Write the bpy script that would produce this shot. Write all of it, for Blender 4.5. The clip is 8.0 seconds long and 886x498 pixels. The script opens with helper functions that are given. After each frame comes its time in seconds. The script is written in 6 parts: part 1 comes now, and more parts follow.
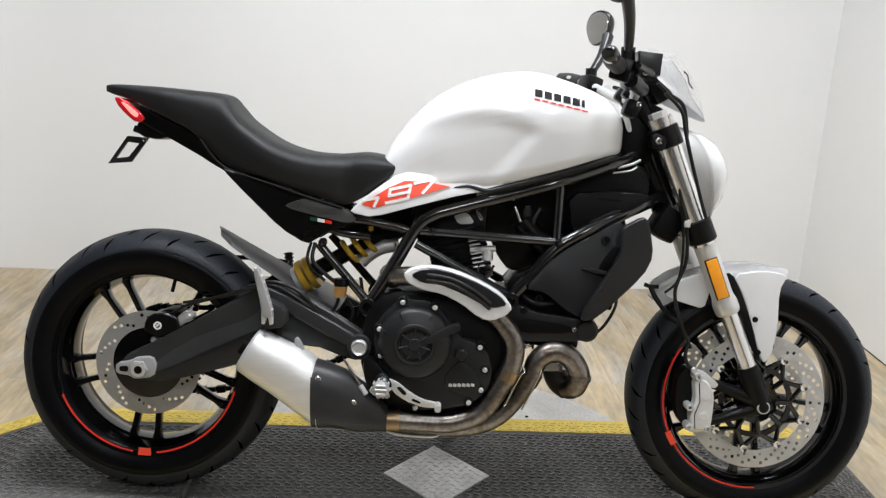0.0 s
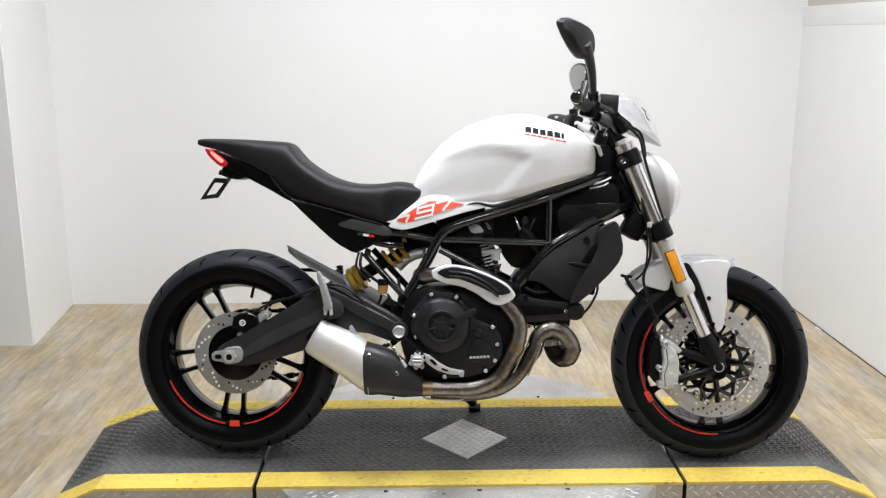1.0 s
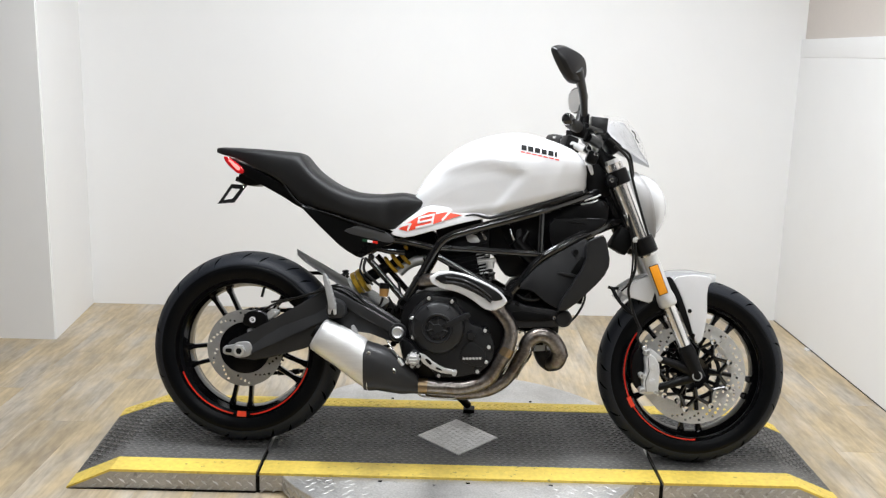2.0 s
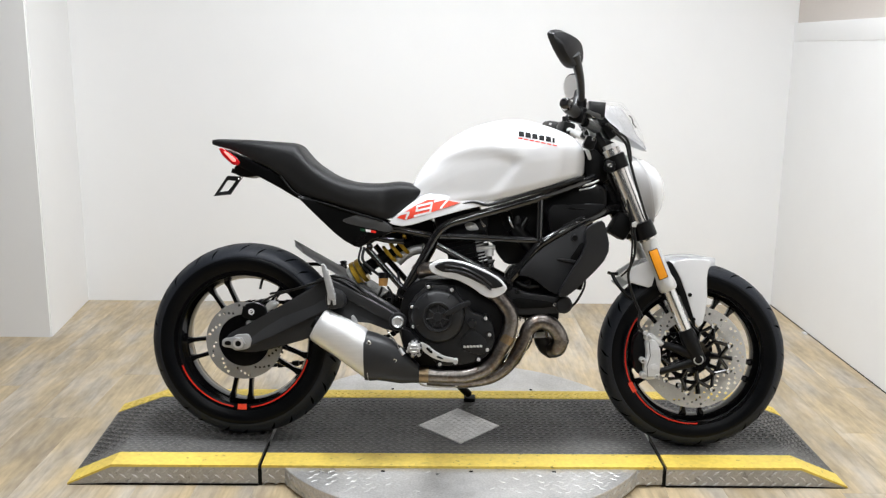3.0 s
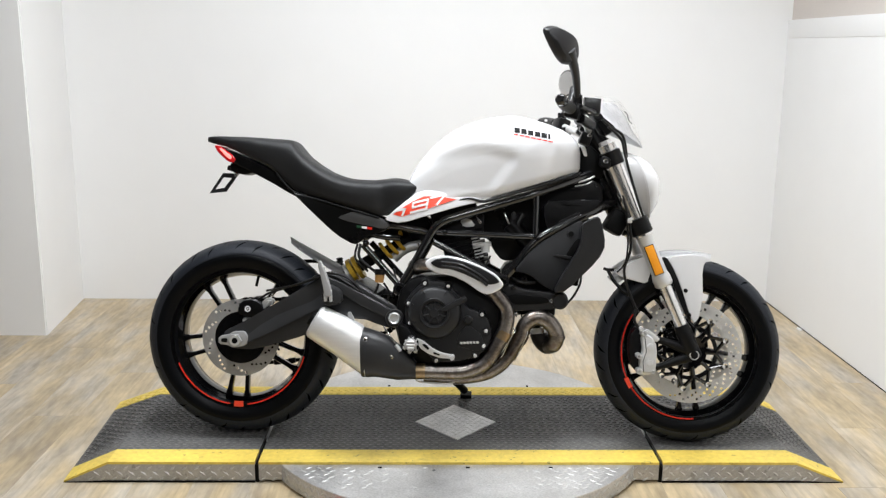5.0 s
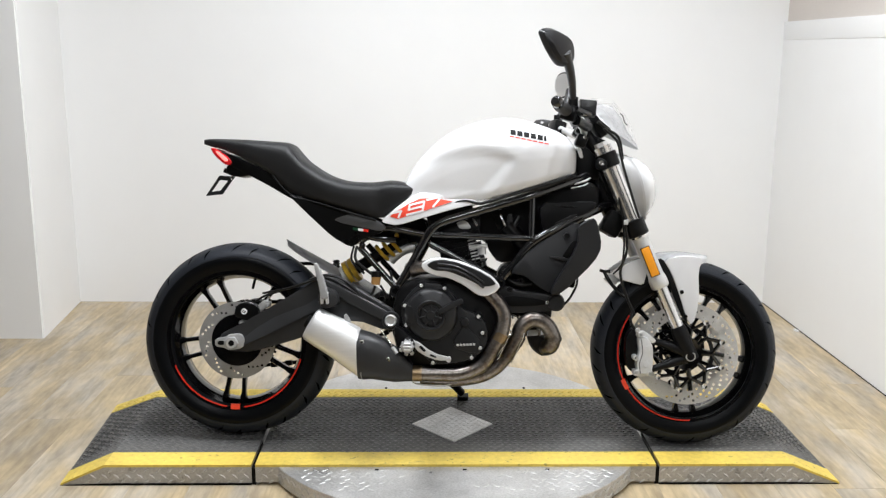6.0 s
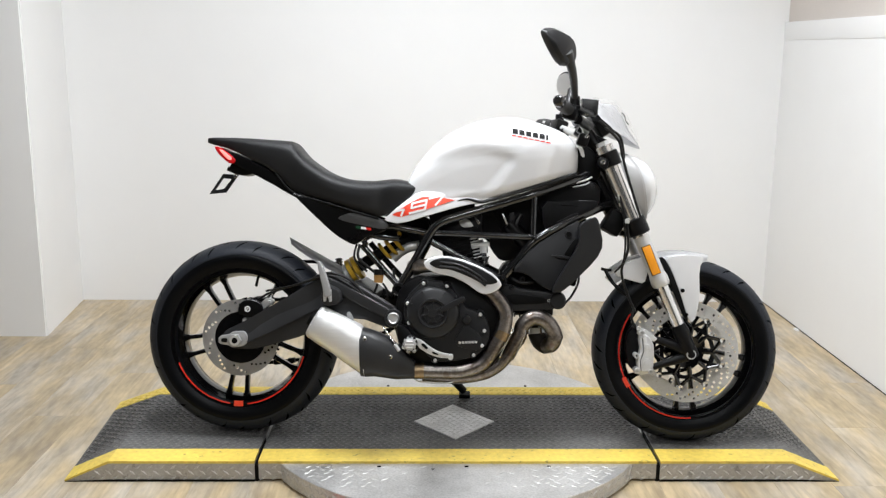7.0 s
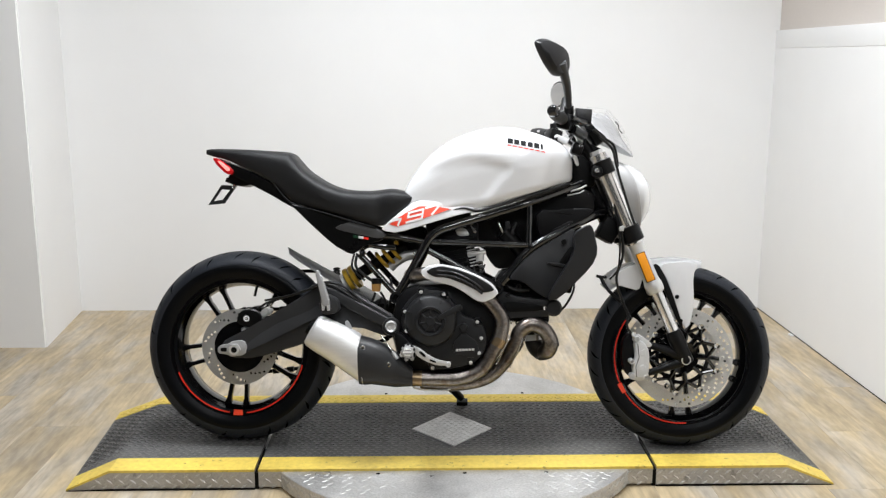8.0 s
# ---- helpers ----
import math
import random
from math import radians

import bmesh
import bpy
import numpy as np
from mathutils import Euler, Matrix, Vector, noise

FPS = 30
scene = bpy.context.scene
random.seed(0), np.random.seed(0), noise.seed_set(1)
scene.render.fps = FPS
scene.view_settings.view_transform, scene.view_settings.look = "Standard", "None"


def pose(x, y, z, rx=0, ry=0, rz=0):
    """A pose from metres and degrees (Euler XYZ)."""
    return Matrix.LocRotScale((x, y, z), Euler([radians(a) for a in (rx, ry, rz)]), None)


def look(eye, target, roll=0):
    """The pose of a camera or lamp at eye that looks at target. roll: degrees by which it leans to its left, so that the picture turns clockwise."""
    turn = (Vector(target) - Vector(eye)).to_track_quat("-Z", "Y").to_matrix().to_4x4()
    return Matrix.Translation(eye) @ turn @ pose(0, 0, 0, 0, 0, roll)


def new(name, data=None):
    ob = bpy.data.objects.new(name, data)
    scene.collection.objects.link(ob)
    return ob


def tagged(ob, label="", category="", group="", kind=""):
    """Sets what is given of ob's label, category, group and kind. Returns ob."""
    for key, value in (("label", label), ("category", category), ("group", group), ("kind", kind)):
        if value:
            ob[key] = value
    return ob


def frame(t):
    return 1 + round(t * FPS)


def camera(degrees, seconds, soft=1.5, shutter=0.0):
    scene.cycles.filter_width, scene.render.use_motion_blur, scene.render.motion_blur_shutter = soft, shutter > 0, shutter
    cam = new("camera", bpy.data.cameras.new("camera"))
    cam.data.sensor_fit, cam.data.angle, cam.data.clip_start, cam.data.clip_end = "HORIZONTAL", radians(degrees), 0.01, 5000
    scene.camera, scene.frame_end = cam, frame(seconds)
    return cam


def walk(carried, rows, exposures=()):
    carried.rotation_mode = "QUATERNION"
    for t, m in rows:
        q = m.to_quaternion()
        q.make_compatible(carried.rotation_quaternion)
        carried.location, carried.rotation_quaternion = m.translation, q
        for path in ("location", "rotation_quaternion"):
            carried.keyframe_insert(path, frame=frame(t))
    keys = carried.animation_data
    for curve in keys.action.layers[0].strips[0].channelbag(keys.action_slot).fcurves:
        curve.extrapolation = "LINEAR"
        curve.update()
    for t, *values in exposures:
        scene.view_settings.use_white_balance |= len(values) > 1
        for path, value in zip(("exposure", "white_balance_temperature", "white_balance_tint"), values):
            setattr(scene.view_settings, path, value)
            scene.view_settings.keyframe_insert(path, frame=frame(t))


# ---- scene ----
cam = camera(50.9, 8.0, soft=1.3)
PATH = [
    (0, (-0.135, -2.032, 1.277), (-0.031, -0.112, 0.724), 2.9),
    (0.2, (-0.114, -2.172, 1.286), (-0.010, -0.245, 0.760), 3.2),
    (0.3, (-0.107, -2.235, 1.287), (-0.011, -0.298, 0.800), 2.9),
    (0.5, (-0.113, -2.371, 1.282), (-0.028, -0.427, 0.82), 2.3),
    (0.7, (-0.133, -2.499, 1.298), (-0.048, -0.554, 0.841), 2.3),
    (0.8, (-0.135, -2.556, 1.304), (-0.060, -0.608, 0.858), 1.7),
    (0.9, (-0.138, -2.605, 1.313), (-0.077, -0.656, 0.869), 0.6),
    (1, (-0.133, -2.654, 1.318), (-0.092, -0.706, 0.868), -0.1),
    (1.1, (-0.123, -2.693, 1.311), (-0.114, -0.741, 0.874), 0.4),
    (1.2, (-0.103, -2.733, 1.308), (-0.106, -0.779, 0.882), 0.7),
    (1.3, (-0.087, -2.765, 1.303), (-0.098, -0.819, 0.842), 1.0),
    (1.4, (-0.066, -2.792, 1.304), (-0.077, -0.847, 0.842), 1.8),
    (1.5, (-0.049, -2.818, 1.299), (-0.059, -0.868, 0.856), 2.1),
    (1.6, (-0.057, -2.841, 1.313), (-0.066, -0.887, 0.887), 2.0),
    (1.7, (-0.066, -2.850, 1.329), (-0.070, -0.892, 0.918), 1.9),
    (2.8, (-0.095, -2.840, 1.311), (-0.079, -0.884, 0.892), 0.7),
    (3, (-0.102, -2.84, 1.307), (-0.079, -0.886, 0.884), 0.6),
    (3.5, (-0.098, -2.843, 1.309), (-0.066, -0.884, 0.907), 0.4),
    (4, (-0.107, -2.845, 1.307), (-0.075, -0.887, 0.899), 0.4),
    (4.5, (-0.101, -2.845, 1.3), (-0.068, -0.89, 0.878), 0.3),
    (4.7, (-0.107, -2.844, 1.301), (-0.072, -0.890, 0.875), 0.5),
    (5.8, (-0.104, -2.846, 1.301), (-0.070, -0.892, 0.878), 0.5),
    (6, (-0.102, -2.846, 1.301), (-0.063, -0.892, 0.88), 0.4),
    (6.5, (-0.101, -2.854, 1.301), (-0.067, -0.897, 0.887), 0.5),
    (7, (-0.108, -2.864, 1.299), (-0.07, -0.909, 0.878), 0.5),
    (7.5, (-0.104, -2.876, 1.302), (-0.066, -0.919, 0.888), 0.3),
    (8, (-0.11, -2.895, 1.306), (-0.064, -0.937, 0.903), 0.1),
]
walk(cam, [(t, look(eye, target, roll)) for t, eye, target, roll in PATH], [(0, -0.28), (0.5, -0.24), (1.0, -0.19), (1.5, -0.17), (3.0, -0.15), (4.5, -0.15), (6.0, -0.15), (7.0, -0.16), (8.0, -0.19)])

# ---- light ----
world = bpy.data.worlds.new("world")
scene.world = world
world.use_nodes = True
world.node_tree.nodes["Background"].inputs[0].default_value = (1.0, 0.98, 0.95, 1)
world.node_tree.nodes["Background"].inputs[1].default_value = 0.05
PANELS = [(-0.62, -2.8, 20.0), (0.66, -2.8, 20.0), (-0.60, -0.08, 57.0), (0.64, -0.08, 48.0)]
CEILING = 2.75
for px, py, power in PANELS:
    lamp = bpy.data.lights.new("ceiling_panel_light", "AREA")
    lamp.shape, lamp.size, lamp.size_y, lamp.energy = "RECTANGLE", 0.28, 1.15, power
    lamp.color = (0.958, 1.0, 1.055)
    new("ceiling_panel_light", lamp).matrix_world = pose(px, py, CEILING - 0.075)


# ---- materials ----
def material(name, base, rough=0.5, metal=0.0, vary=0.12, scale=8.0, fine=90.0, bump=0.0, rough_vary=0.08, coat=0.0, stretch=(1, 1, 1), random=0.0, tint=None, spec=0.5):
    """Base colour broken up by noise at two scales, with roughness variation and fine relief."""
    m = bpy.data.materials.new(name)
    m.use_nodes = True
    nt = m.node_tree
    N, K = nt.nodes, nt.links
    b = N["Principled BSDF"]
    co = N.new("ShaderNodeTexCoord")
    mp = N.new("ShaderNodeMapping")
    mp.inputs["Scale"].default_value = stretch
    K.new(co.outputs["Object"], mp.inputs["Vector"])
    n1, n2 = N.new("ShaderNodeTexNoise"), N.new("ShaderNodeTexNoise")
    n1.inputs["Scale"].default_value, n1.inputs["Detail"].default_value = scale, 5
    n2.inputs["Scale"].default_value, n2.inputs["Detail"].default_value = fine, 3
    K.new(mp.outputs[0], n1.inputs["Vector"])
    K.new(mp.outputs[0], n2.inputs["Vector"])
    mix = N.new("ShaderNodeMix")
    mix.data_type = "FLOAT"
    mix.inputs[0].default_value = 0.4
    K.new(n1.outputs["Fac"], mix.inputs[2])
    K.new(n2.outputs["Fac"], mix.inputs[3])
    ramp = N.new("ShaderNodeMapRange")
    ramp.inputs["From Min"].default_value, ramp.inputs["From Max"].default_value = 0.3, 0.7
    K.new(mix.outputs[0], ramp.inputs["Value"])
    col = N.new("ShaderNodeMix")
    col.data_type = "RGBA"
    t = tint or tuple(c * 0.7 for c in base)
    lo = tuple(c + (d - c) * min(1, vary * 3) for c, d in zip(base, t))
    hi = tuple(min(1, c * (1 + vary)) for c in base)
    col.inputs[6].default_value, col.inputs[7].default_value = (*lo, 1), (*hi, 1)
    K.new(ramp.outputs[0], col.inputs[0])
    last = col.outputs[2]
    if random:
        info, hsv, mr = N.new("ShaderNodeObjectInfo"), N.new("ShaderNodeHueSaturation"), N.new("ShaderNodeMapRange")
        mr.inputs["To Min"].default_value, mr.inputs["To Max"].default_value = 1 - random, 1 + random
        K.new(info.outputs["Random"], mr.inputs["Value"])
        K.new(mr.outputs[0], hsv.inputs["Value"])
        K.new(last, hsv.inputs["Color"])
        last = hsv.outputs[0]
    K.new(last, b.inputs["Base Color"])
    rr = N.new("ShaderNodeMapRange")
    rr.inputs["To Min"].default_value, rr.inputs["To Max"].default_value = max(0.02, rough - rough_vary), min(1, rough + rough_vary)
    K.new(n1.outputs["Fac"], rr.inputs["Value"])
    K.new(rr.outputs[0], b.inputs["Roughness"])
    b.inputs["Metallic"].default_value = metal
    b.inputs["Coat Weight"].default_value = coat
    b.inputs["Coat Roughness"].default_value = 0.06
    b.inputs["Specular IOR Level"].default_value = spec
    if bump:
        bp = N.new("ShaderNodeBump")
        bp.inputs["Strength"].default_value, bp.inputs["Distance"].default_value = bump, 0.002
        K.new(n2.outputs["Fac"], bp.inputs["Height"])
        K.new(bp.outputs[0], b.inputs["Normal"])
    return m


WHITE = material("white_pearl_paint", (0.735, 0.735, 0.742), 0.20, 0, 0.015, 3, 400, 0, 0.03, 0.5)
VINYL = material("seat_vinyl", (0.0068, 0.0068, 0.0073), 0.46, 0, 0.25, 9, 900, 0.4, 0.08, spec=0.32)
PLASTIC = material("black_plastic", (0.0022, 0.0022, 0.0024), 0.30, 0, 0.3, 10, 500, 0.15, 0.1, spec=0.26)
SHROUD = material("dark_grey_plastic", (0.0120, 0.0122, 0.0132), 0.38, 0, 0.2, 8, 600, 0.2, 0.08, spec=0.26)
SILVERGREY = material("silver_grey_panel", (0.065, 0.065, 0.067), 0.38, 0.1, 0.08, 8, 300)
TUBE = material("frame_black_metal", (0.0052, 0.0052, 0.0058), 0.19, 0.0, 0.15, 12, 400, 0.05, 0.05, 0.3, spec=0.8)
ENGINE = material("engine_black_paint", (0.0026, 0.0026, 0.0030), 0.34, 0.0, 0.3, 14, 700, 0.3, 0.1, spec=0.2)
ARM = material("swingarm_black_paint", (0.0250, 0.0252, 0.0262), 0.36, 0.0, 0.25, 10, 500, 0.15, 0.08, spec=0.3)
RUBBER = material("tyre_rubber", (0.0020, 0.0023, 0.0030), 0.34, 0, 0.35, 8, 260, 0.15, 0.1, spec=0.12)
SCRUBBED = material("scrubbed_tyre_rubber", (0.0128, 0.0150, 0.0200), 0.52, 0, 0.45, 9, 240, 0.5, 0.14, tint=(0.0085, 0.0100, 0.0135), spec=0.26)
# Shade of the tyre grooves, as a flat near-black.
GROOVE = material("groove_shade_black", (0.0008, 0.0008, 0.0008), 1.0, 0, 0.2, 30, 300, spec=0.0)
RIM = material("rim_gloss_black", (0.0022, 0.0022, 0.0025), 0.10, 0, 0.2, 12, 300, 0, 0.03, 0.0, spec=0.65)
RED = material("red_decal", (0.70, 0.030, 0.018), 0.25, 0, 0.10, 20, 300)
ORANGE = material("orange_red_decal", (0.90, 0.07, 0.03), 0.4, 0, 0.05, 20, 300)
GREEN = material("green_decal", (0.007, 0.062, 0.024), 0.4, 0, 0.06, 20, 300)
INK = material("black_decal", (0.008, 0.008, 0.008), 0.7, 0, 0.1, 20, 300, spec=0.2)
WHITEINK = material("white_decal", (0.82, 0.82, 0.82), 0.4, 0, 0.03, 20, 300)
ALU = material("brushed_aluminium", (0.80, 0.80, 0.79), 0.52, 0.75, 0.06, 20, 300, 0.1, 0.06, stretch=(1, 8, 8))
CHROME = material("bright_steel", (0.82, 0.82, 0.82), 0.14, 1.0, 0.04, 14, 200, 0, 0.05)
FORKTUBE = material("satin_fork_tube", (0.82, 0.815, 0.805), 0.20, 0.92, 0.06, 14, 220, 0.03, 0.05)
MIRRORSHELL = material("satin_mirror_shell", (0.014, 0.014, 0.015), 0.30, 0, 0.2, 10, 400, 0.1, 0.06, spec=0.5)
INSERT = material("satin_ribbed_insert", (0.008, 0.008, 0.0088), 0.30, 0, 0.25, 20, 500, 0.2, 0.08, spec=0.45)
LIGHTGREY = material("matt_light_grey_shell", (0.40, 0.395, 0.39), 0.40, 0, 0.05, 8, 300, 0.05)
CAST = material("cast_aluminium", (0.66, 0.66, 0.65), 0.45, 0.6, 0.08, 30, 300, 0.2)
DULLDISC = material("dull_brake_disc_steel", (0.52, 0.515, 0.505), 0.40, 0.35, 0.16, 20, 260, 0.1)
DISC = material("brake_disc_steel", (0.78, 0.77, 0.75), 0.42, 0.3, 0.14, 20, 260, 0.1)
EXHAUST = material("heat_tinted_exhaust_steel", (0.262, 0.242, 0.225), 0.33, 1.0, 0.33, 12, 120, 0.1, 0.1, tint=(0.075, 0.060, 0.050))
SOOT = material("sooty_pipe_steel", (0.060, 0.052, 0.045), 0.38, 0.8, 0.35, 25, 160, 0.1)
BRASS = material("heat_gold_collar", (0.32, 0.235, 0.14), 0.40, 1.0, 0.25, 30, 200, 0.1)
SPRING = material("golden_spring", (0.55, 0.34, 0.03), 0.35, 0.2, 0.12, 20, 200)
AMBER = material("amber_reflector", (0.95, 0.36, 0.02), 0.25, 0, 0.08, 60, 300, 0.3)
FLUID = material("amber_fluid_cup", (0.36, 0.19, 0.055), 0.35, 0, 0.12, 30, 200)
HOSE = material("black_hose", (0.0055, 0.0055, 0.0055), 0.35, 0, 0.2, 30, 300, spec=0.35)
PEG = material("ribbed_peg_rubber", (0.02, 0.02, 0.02), 0.6, 0, 0.2, 30, 300)
WALL = material("white_wall_paint", (0.83, 0.828, 0.822), 0.7, 0, 0.02, 0.8, 6, 0.0, 0.05, tint=(0.74, 0.73, 0.72))
UPPER = material("beige_wall_paint", (0.60, 0.55, 0.505), 0.7, 0, 0.03, 1.6, 60, 0.06)
# Unseen ceiling and walls: tones picked for what the motorcycle reflects.
CEIL = material("unseen_ceiling_dark", (0.075, 0.075, 0.075), 0.8, 0, 0.05, 2, 60)
SHOP = material("unseen_wall_dark", (0.022, 0.0215, 0.021), 0.75, 0, 0.05, 2, 60)
SIDE = material("unseen_wall_grey", (0.42, 0.415, 0.41), 0.7, 0, 0.05, 2, 60)
HOUSING = material("white_lamp_housing", (0.7, 0.7, 0.7), 0.5, 0, 0.03, 5, 60)
SATIN = material("satin_silver_cast", (0.60, 0.60, 0.595), 0.42, 0.25, 0.08, 25, 260, 0.15)
PEGMETAL = material("grey_cast_peg", (0.36, 0.36, 0.36), 0.45, 0.3, 0.12, 25, 260, 0.2)
BELT = material("satin_black_cover", (0.0150, 0.0152, 0.0162), 0.36, 0, 0.25, 12, 500, 0.2, 0.08, spec=0.28)
MAT = material("black_rubber_mat", (0.112, 0.110, 0.106), 0.5, 0, 0.45, 3.4, 60, 0.2, 0.12, tint=(0.020, 0.020, 0.020), spec=0.35)
TREAD = material("rubber_mat_tread", (0.120, 0.1178, 0.1135), 0.36, 0, 0.45, 3.4, 60, 0.15, 0.12, tint=(0.026, 0.026, 0.026), spec=0.7)
YELLOW = material("yellow_safety_edge", (0.76, 0.57, 0.105), 0.55, 0, 0.2, 5, 60, 0.25, 0.1, tint=(0.42, 0.30, 0.06))
PLATE = material("aluminium_checker_plate", (0.47, 0.46, 0.445), 0.42, 0.5, 0.2, 7, 140, 0.15, 0.12, tint=(0.22, 0.21, 0.195))
BAR = material("bright_worn_bars", (0.54, 0.535, 0.52), 0.36, 0.35, 0.15, 30, 200, 0.1, 0.1)
DISCPLATE = material("worn_checker_disc", (0.57, 0.562, 0.552), 0.33, 0.58, 0.26, 7, 150, 0.12, 0.14, tint=(0.27, 0.263, 0.25))
WORN = material("polished_worn_plate", (0.84, 0.83, 0.815), 0.42, 0.12, 0.28, 11, 170, 0.2, 0.14, tint=(0.36, 0.35, 0.335))
# Dark steel parts; also painted in for the shade of gaps and slots.
GAP = material("black_steel_and_gap_shade", (0.0016, 0.0016, 0.0016), 0.5, 0, 0.2, 20, 200, spec=0.12)
WORN_SPECKS = ((WORN, 90.0, 0.61, (0.14, 0.13, 0.12), (1, 2.5, 1)), (YELLOW, 55.0, 0.645, (0.10, 0.085, 0.04), (1, 1, 1)), (YELLOW, 14.0, 0.66, (0.30, 0.22, 0.06), (1, 3, 1)), (PLATE, 40.0, 0.62, (0.17, 0.16, 0.145), (1, 1, 1)),
               (EXHAUST, 26.0, 0.60, (0.12, 0.075, 0.045), (1, 1, 1)), (MAT, 30.0, 0.66, (0.14, 0.13, 0.115), (1, 1, 1)))


def specks(m, scale, start, colour, stretch):
    """Chips and dirt with a shape of their own, over what the material already has."""
    N, K = m.node_tree.nodes, m.node_tree.links
    co, mp, spot, edge, mix = N.new("ShaderNodeTexCoord"), N.new("ShaderNodeMapping"), N.new("ShaderNodeTexNoise"), N.new("ShaderNodeMapRange"), N.new("ShaderNodeMix")
    mp.inputs["Scale"].default_value = stretch
    spot.inputs["Scale"].default_value, spot.inputs["Detail"].default_value = scale, 6
    edge.inputs["From Min"].default_value, edge.inputs["From Max"].default_value = start, start + 0.05
    edge.inputs["To Max"].default_value = 0.5
    mix.data_type = "RGBA"
    K.new(co.outputs["Object"], mp.inputs["Vector"])
    K.new(mp.outputs[0], spot.inputs["Vector"])
    K.new(spot.outputs["Fac"], edge.inputs["Value"])
    base = N["Principled BSDF"].inputs["Base Color"]
    K.new(base.links[0].from_socket, mix.inputs[6])
    mix.inputs[7].default_value = (*colour, 1)
    K.new(edge.outputs[0], mix.inputs[0])
    K.new(mix.outputs[2], base)


for row in WORN_SPECKS:
    specks(*row)
SUBFLOOR = material("floor_base", (0.16, 0.125, 0.085), 0.8, 0, 0.1, 4, 60)


def wood_material():
    """Weathered oak plank: soft blotches and fine streaks along the board, a shade and a hue per board."""
    m = material("weathered_oak_plank", (0.478, 0.390, 0.258), 0.46, 0, 0.25, 2.4, 12, 0.0, 0.08, stretch=(5.0, 1.25, 1), random=0.09, tint=(0.220, 0.175, 0.124))
    nt = m.node_tree
    N, K = nt.nodes, nt.links
    spread = next(n for n in N if n.type == "MAP_RANGE")
    spread.inputs["From Min"].default_value, spread.inputs["From Max"].default_value = 0.29, 0.70
    info, add, mul = N.new("ShaderNodeObjectInfo"), N.new("ShaderNodeVectorMath"), N.new("ShaderNodeVectorMath")
    mul.operation, add.operation = "SCALE", "ADD"
    mul.inputs[0].default_value = (17, 31, 5)
    K.new(info.outputs["Random"], mul.inputs["Scale"])
    mp = next(n for n in N if n.type == "MAPPING")
    co = next(n for n in N if n.type == "TEX_COORD")
    K.new(co.outputs["Object"], add.inputs[0])
    K.new(mul.outputs[0], add.inputs[1])
    K.new(add.outputs[0], mp.inputs["Vector"])
    # fine open grain, bent a little by the broad figure
    fine_map = N.new("ShaderNodeMapping")
    fine_map.inputs["Scale"].default_value = (60, 3.0, 1)
    K.new(add.outputs[0], fine_map.inputs["Vector"])
    grain = N.new("ShaderNodeTexNoise")
    grain.inputs["Scale"].default_value, grain.inputs["Detail"].default_value, grain.inputs["Distortion"].default_value = 1.0, 4, 0.6
    K.new(fine_map.outputs[0], grain.inputs["Vector"])
    lines = N.new("ShaderNodeMapRange")
    lines.inputs["From Min"].default_value, lines.inputs["From Max"].default_value = 0.36, 0.58
    lines.inputs["To Min"].default_value, lines.inputs["To Max"].default_value = 0.86, 1.03
    K.new(grain.outputs["Fac"], lines.inputs["Value"])
    # grey weathering in soft patches
    patch_map = N.new("ShaderNodeMapping")
    patch_map.inputs["Scale"].default_value = (9.0, 3.0, 1)
    K.new(add.outputs[0], patch_map.inputs["Vector"])
    patch = N.new("ShaderNodeTexNoise")
    patch.inputs["Scale"].default_value, patch.inputs["Detail"].default_value = 1.0, 3
    K.new(patch_map.outputs[0], patch.inputs["Vector"])
    grey = N.new("ShaderNodeMapRange")
    grey.inputs["From Min"].default_value, grey.inputs["From Max"].default_value = 0.42, 0.68
    grey.inputs["To Min"].default_value, grey.inputs["To Max"].default_value = 1.12, 0.62
    K.new(patch.outputs["Fac"], grey.inputs["Value"])
    b = N["Principled BSDF"]
    before = b.inputs["Base Color"].links[0].from_socket
    hue = N.new("ShaderNodeHueSaturation")
    K.new(before, hue.inputs["Color"])
    K.new(lines.outputs[0], hue.inputs["Value"])
    K.new(grey.outputs[0], hue.inputs["Saturation"])
    K.new(hue.outputs[0], b.inputs["Base Color"])
    bp = N.new("ShaderNodeBump")
    bp.inputs["Strength"].default_value, bp.inputs["Distance"].default_value = 0.25, 0.001
    K.new(grain.outputs["Fac"], bp.inputs["Height"])
    K.new(bp.outputs[0], b.inputs["Normal"])
    return m


WOOD = wood_material()


def simple(name, base, rough, metal=0.0, emit=None, strength=0.0, glass=0.0, alpha=1.0):
    m = bpy.data.materials.new(name)
    m.use_nodes = True
    b = m.node_tree.nodes["Principled BSDF"]
    b.inputs["Base Color"].default_value = (*base, 1)
    b.inputs["Roughness"].default_value = rough
    b.inputs["Metallic"].default_value = metal
    b.inputs["Transmission Weight"].default_value = glass
    b.inputs["Alpha"].default_value = alpha
    if emit:
        b.inputs["Emission Color"].default_value = (*emit, 1)
        b.inputs["Emission Strength"].default_value = strength
    return m


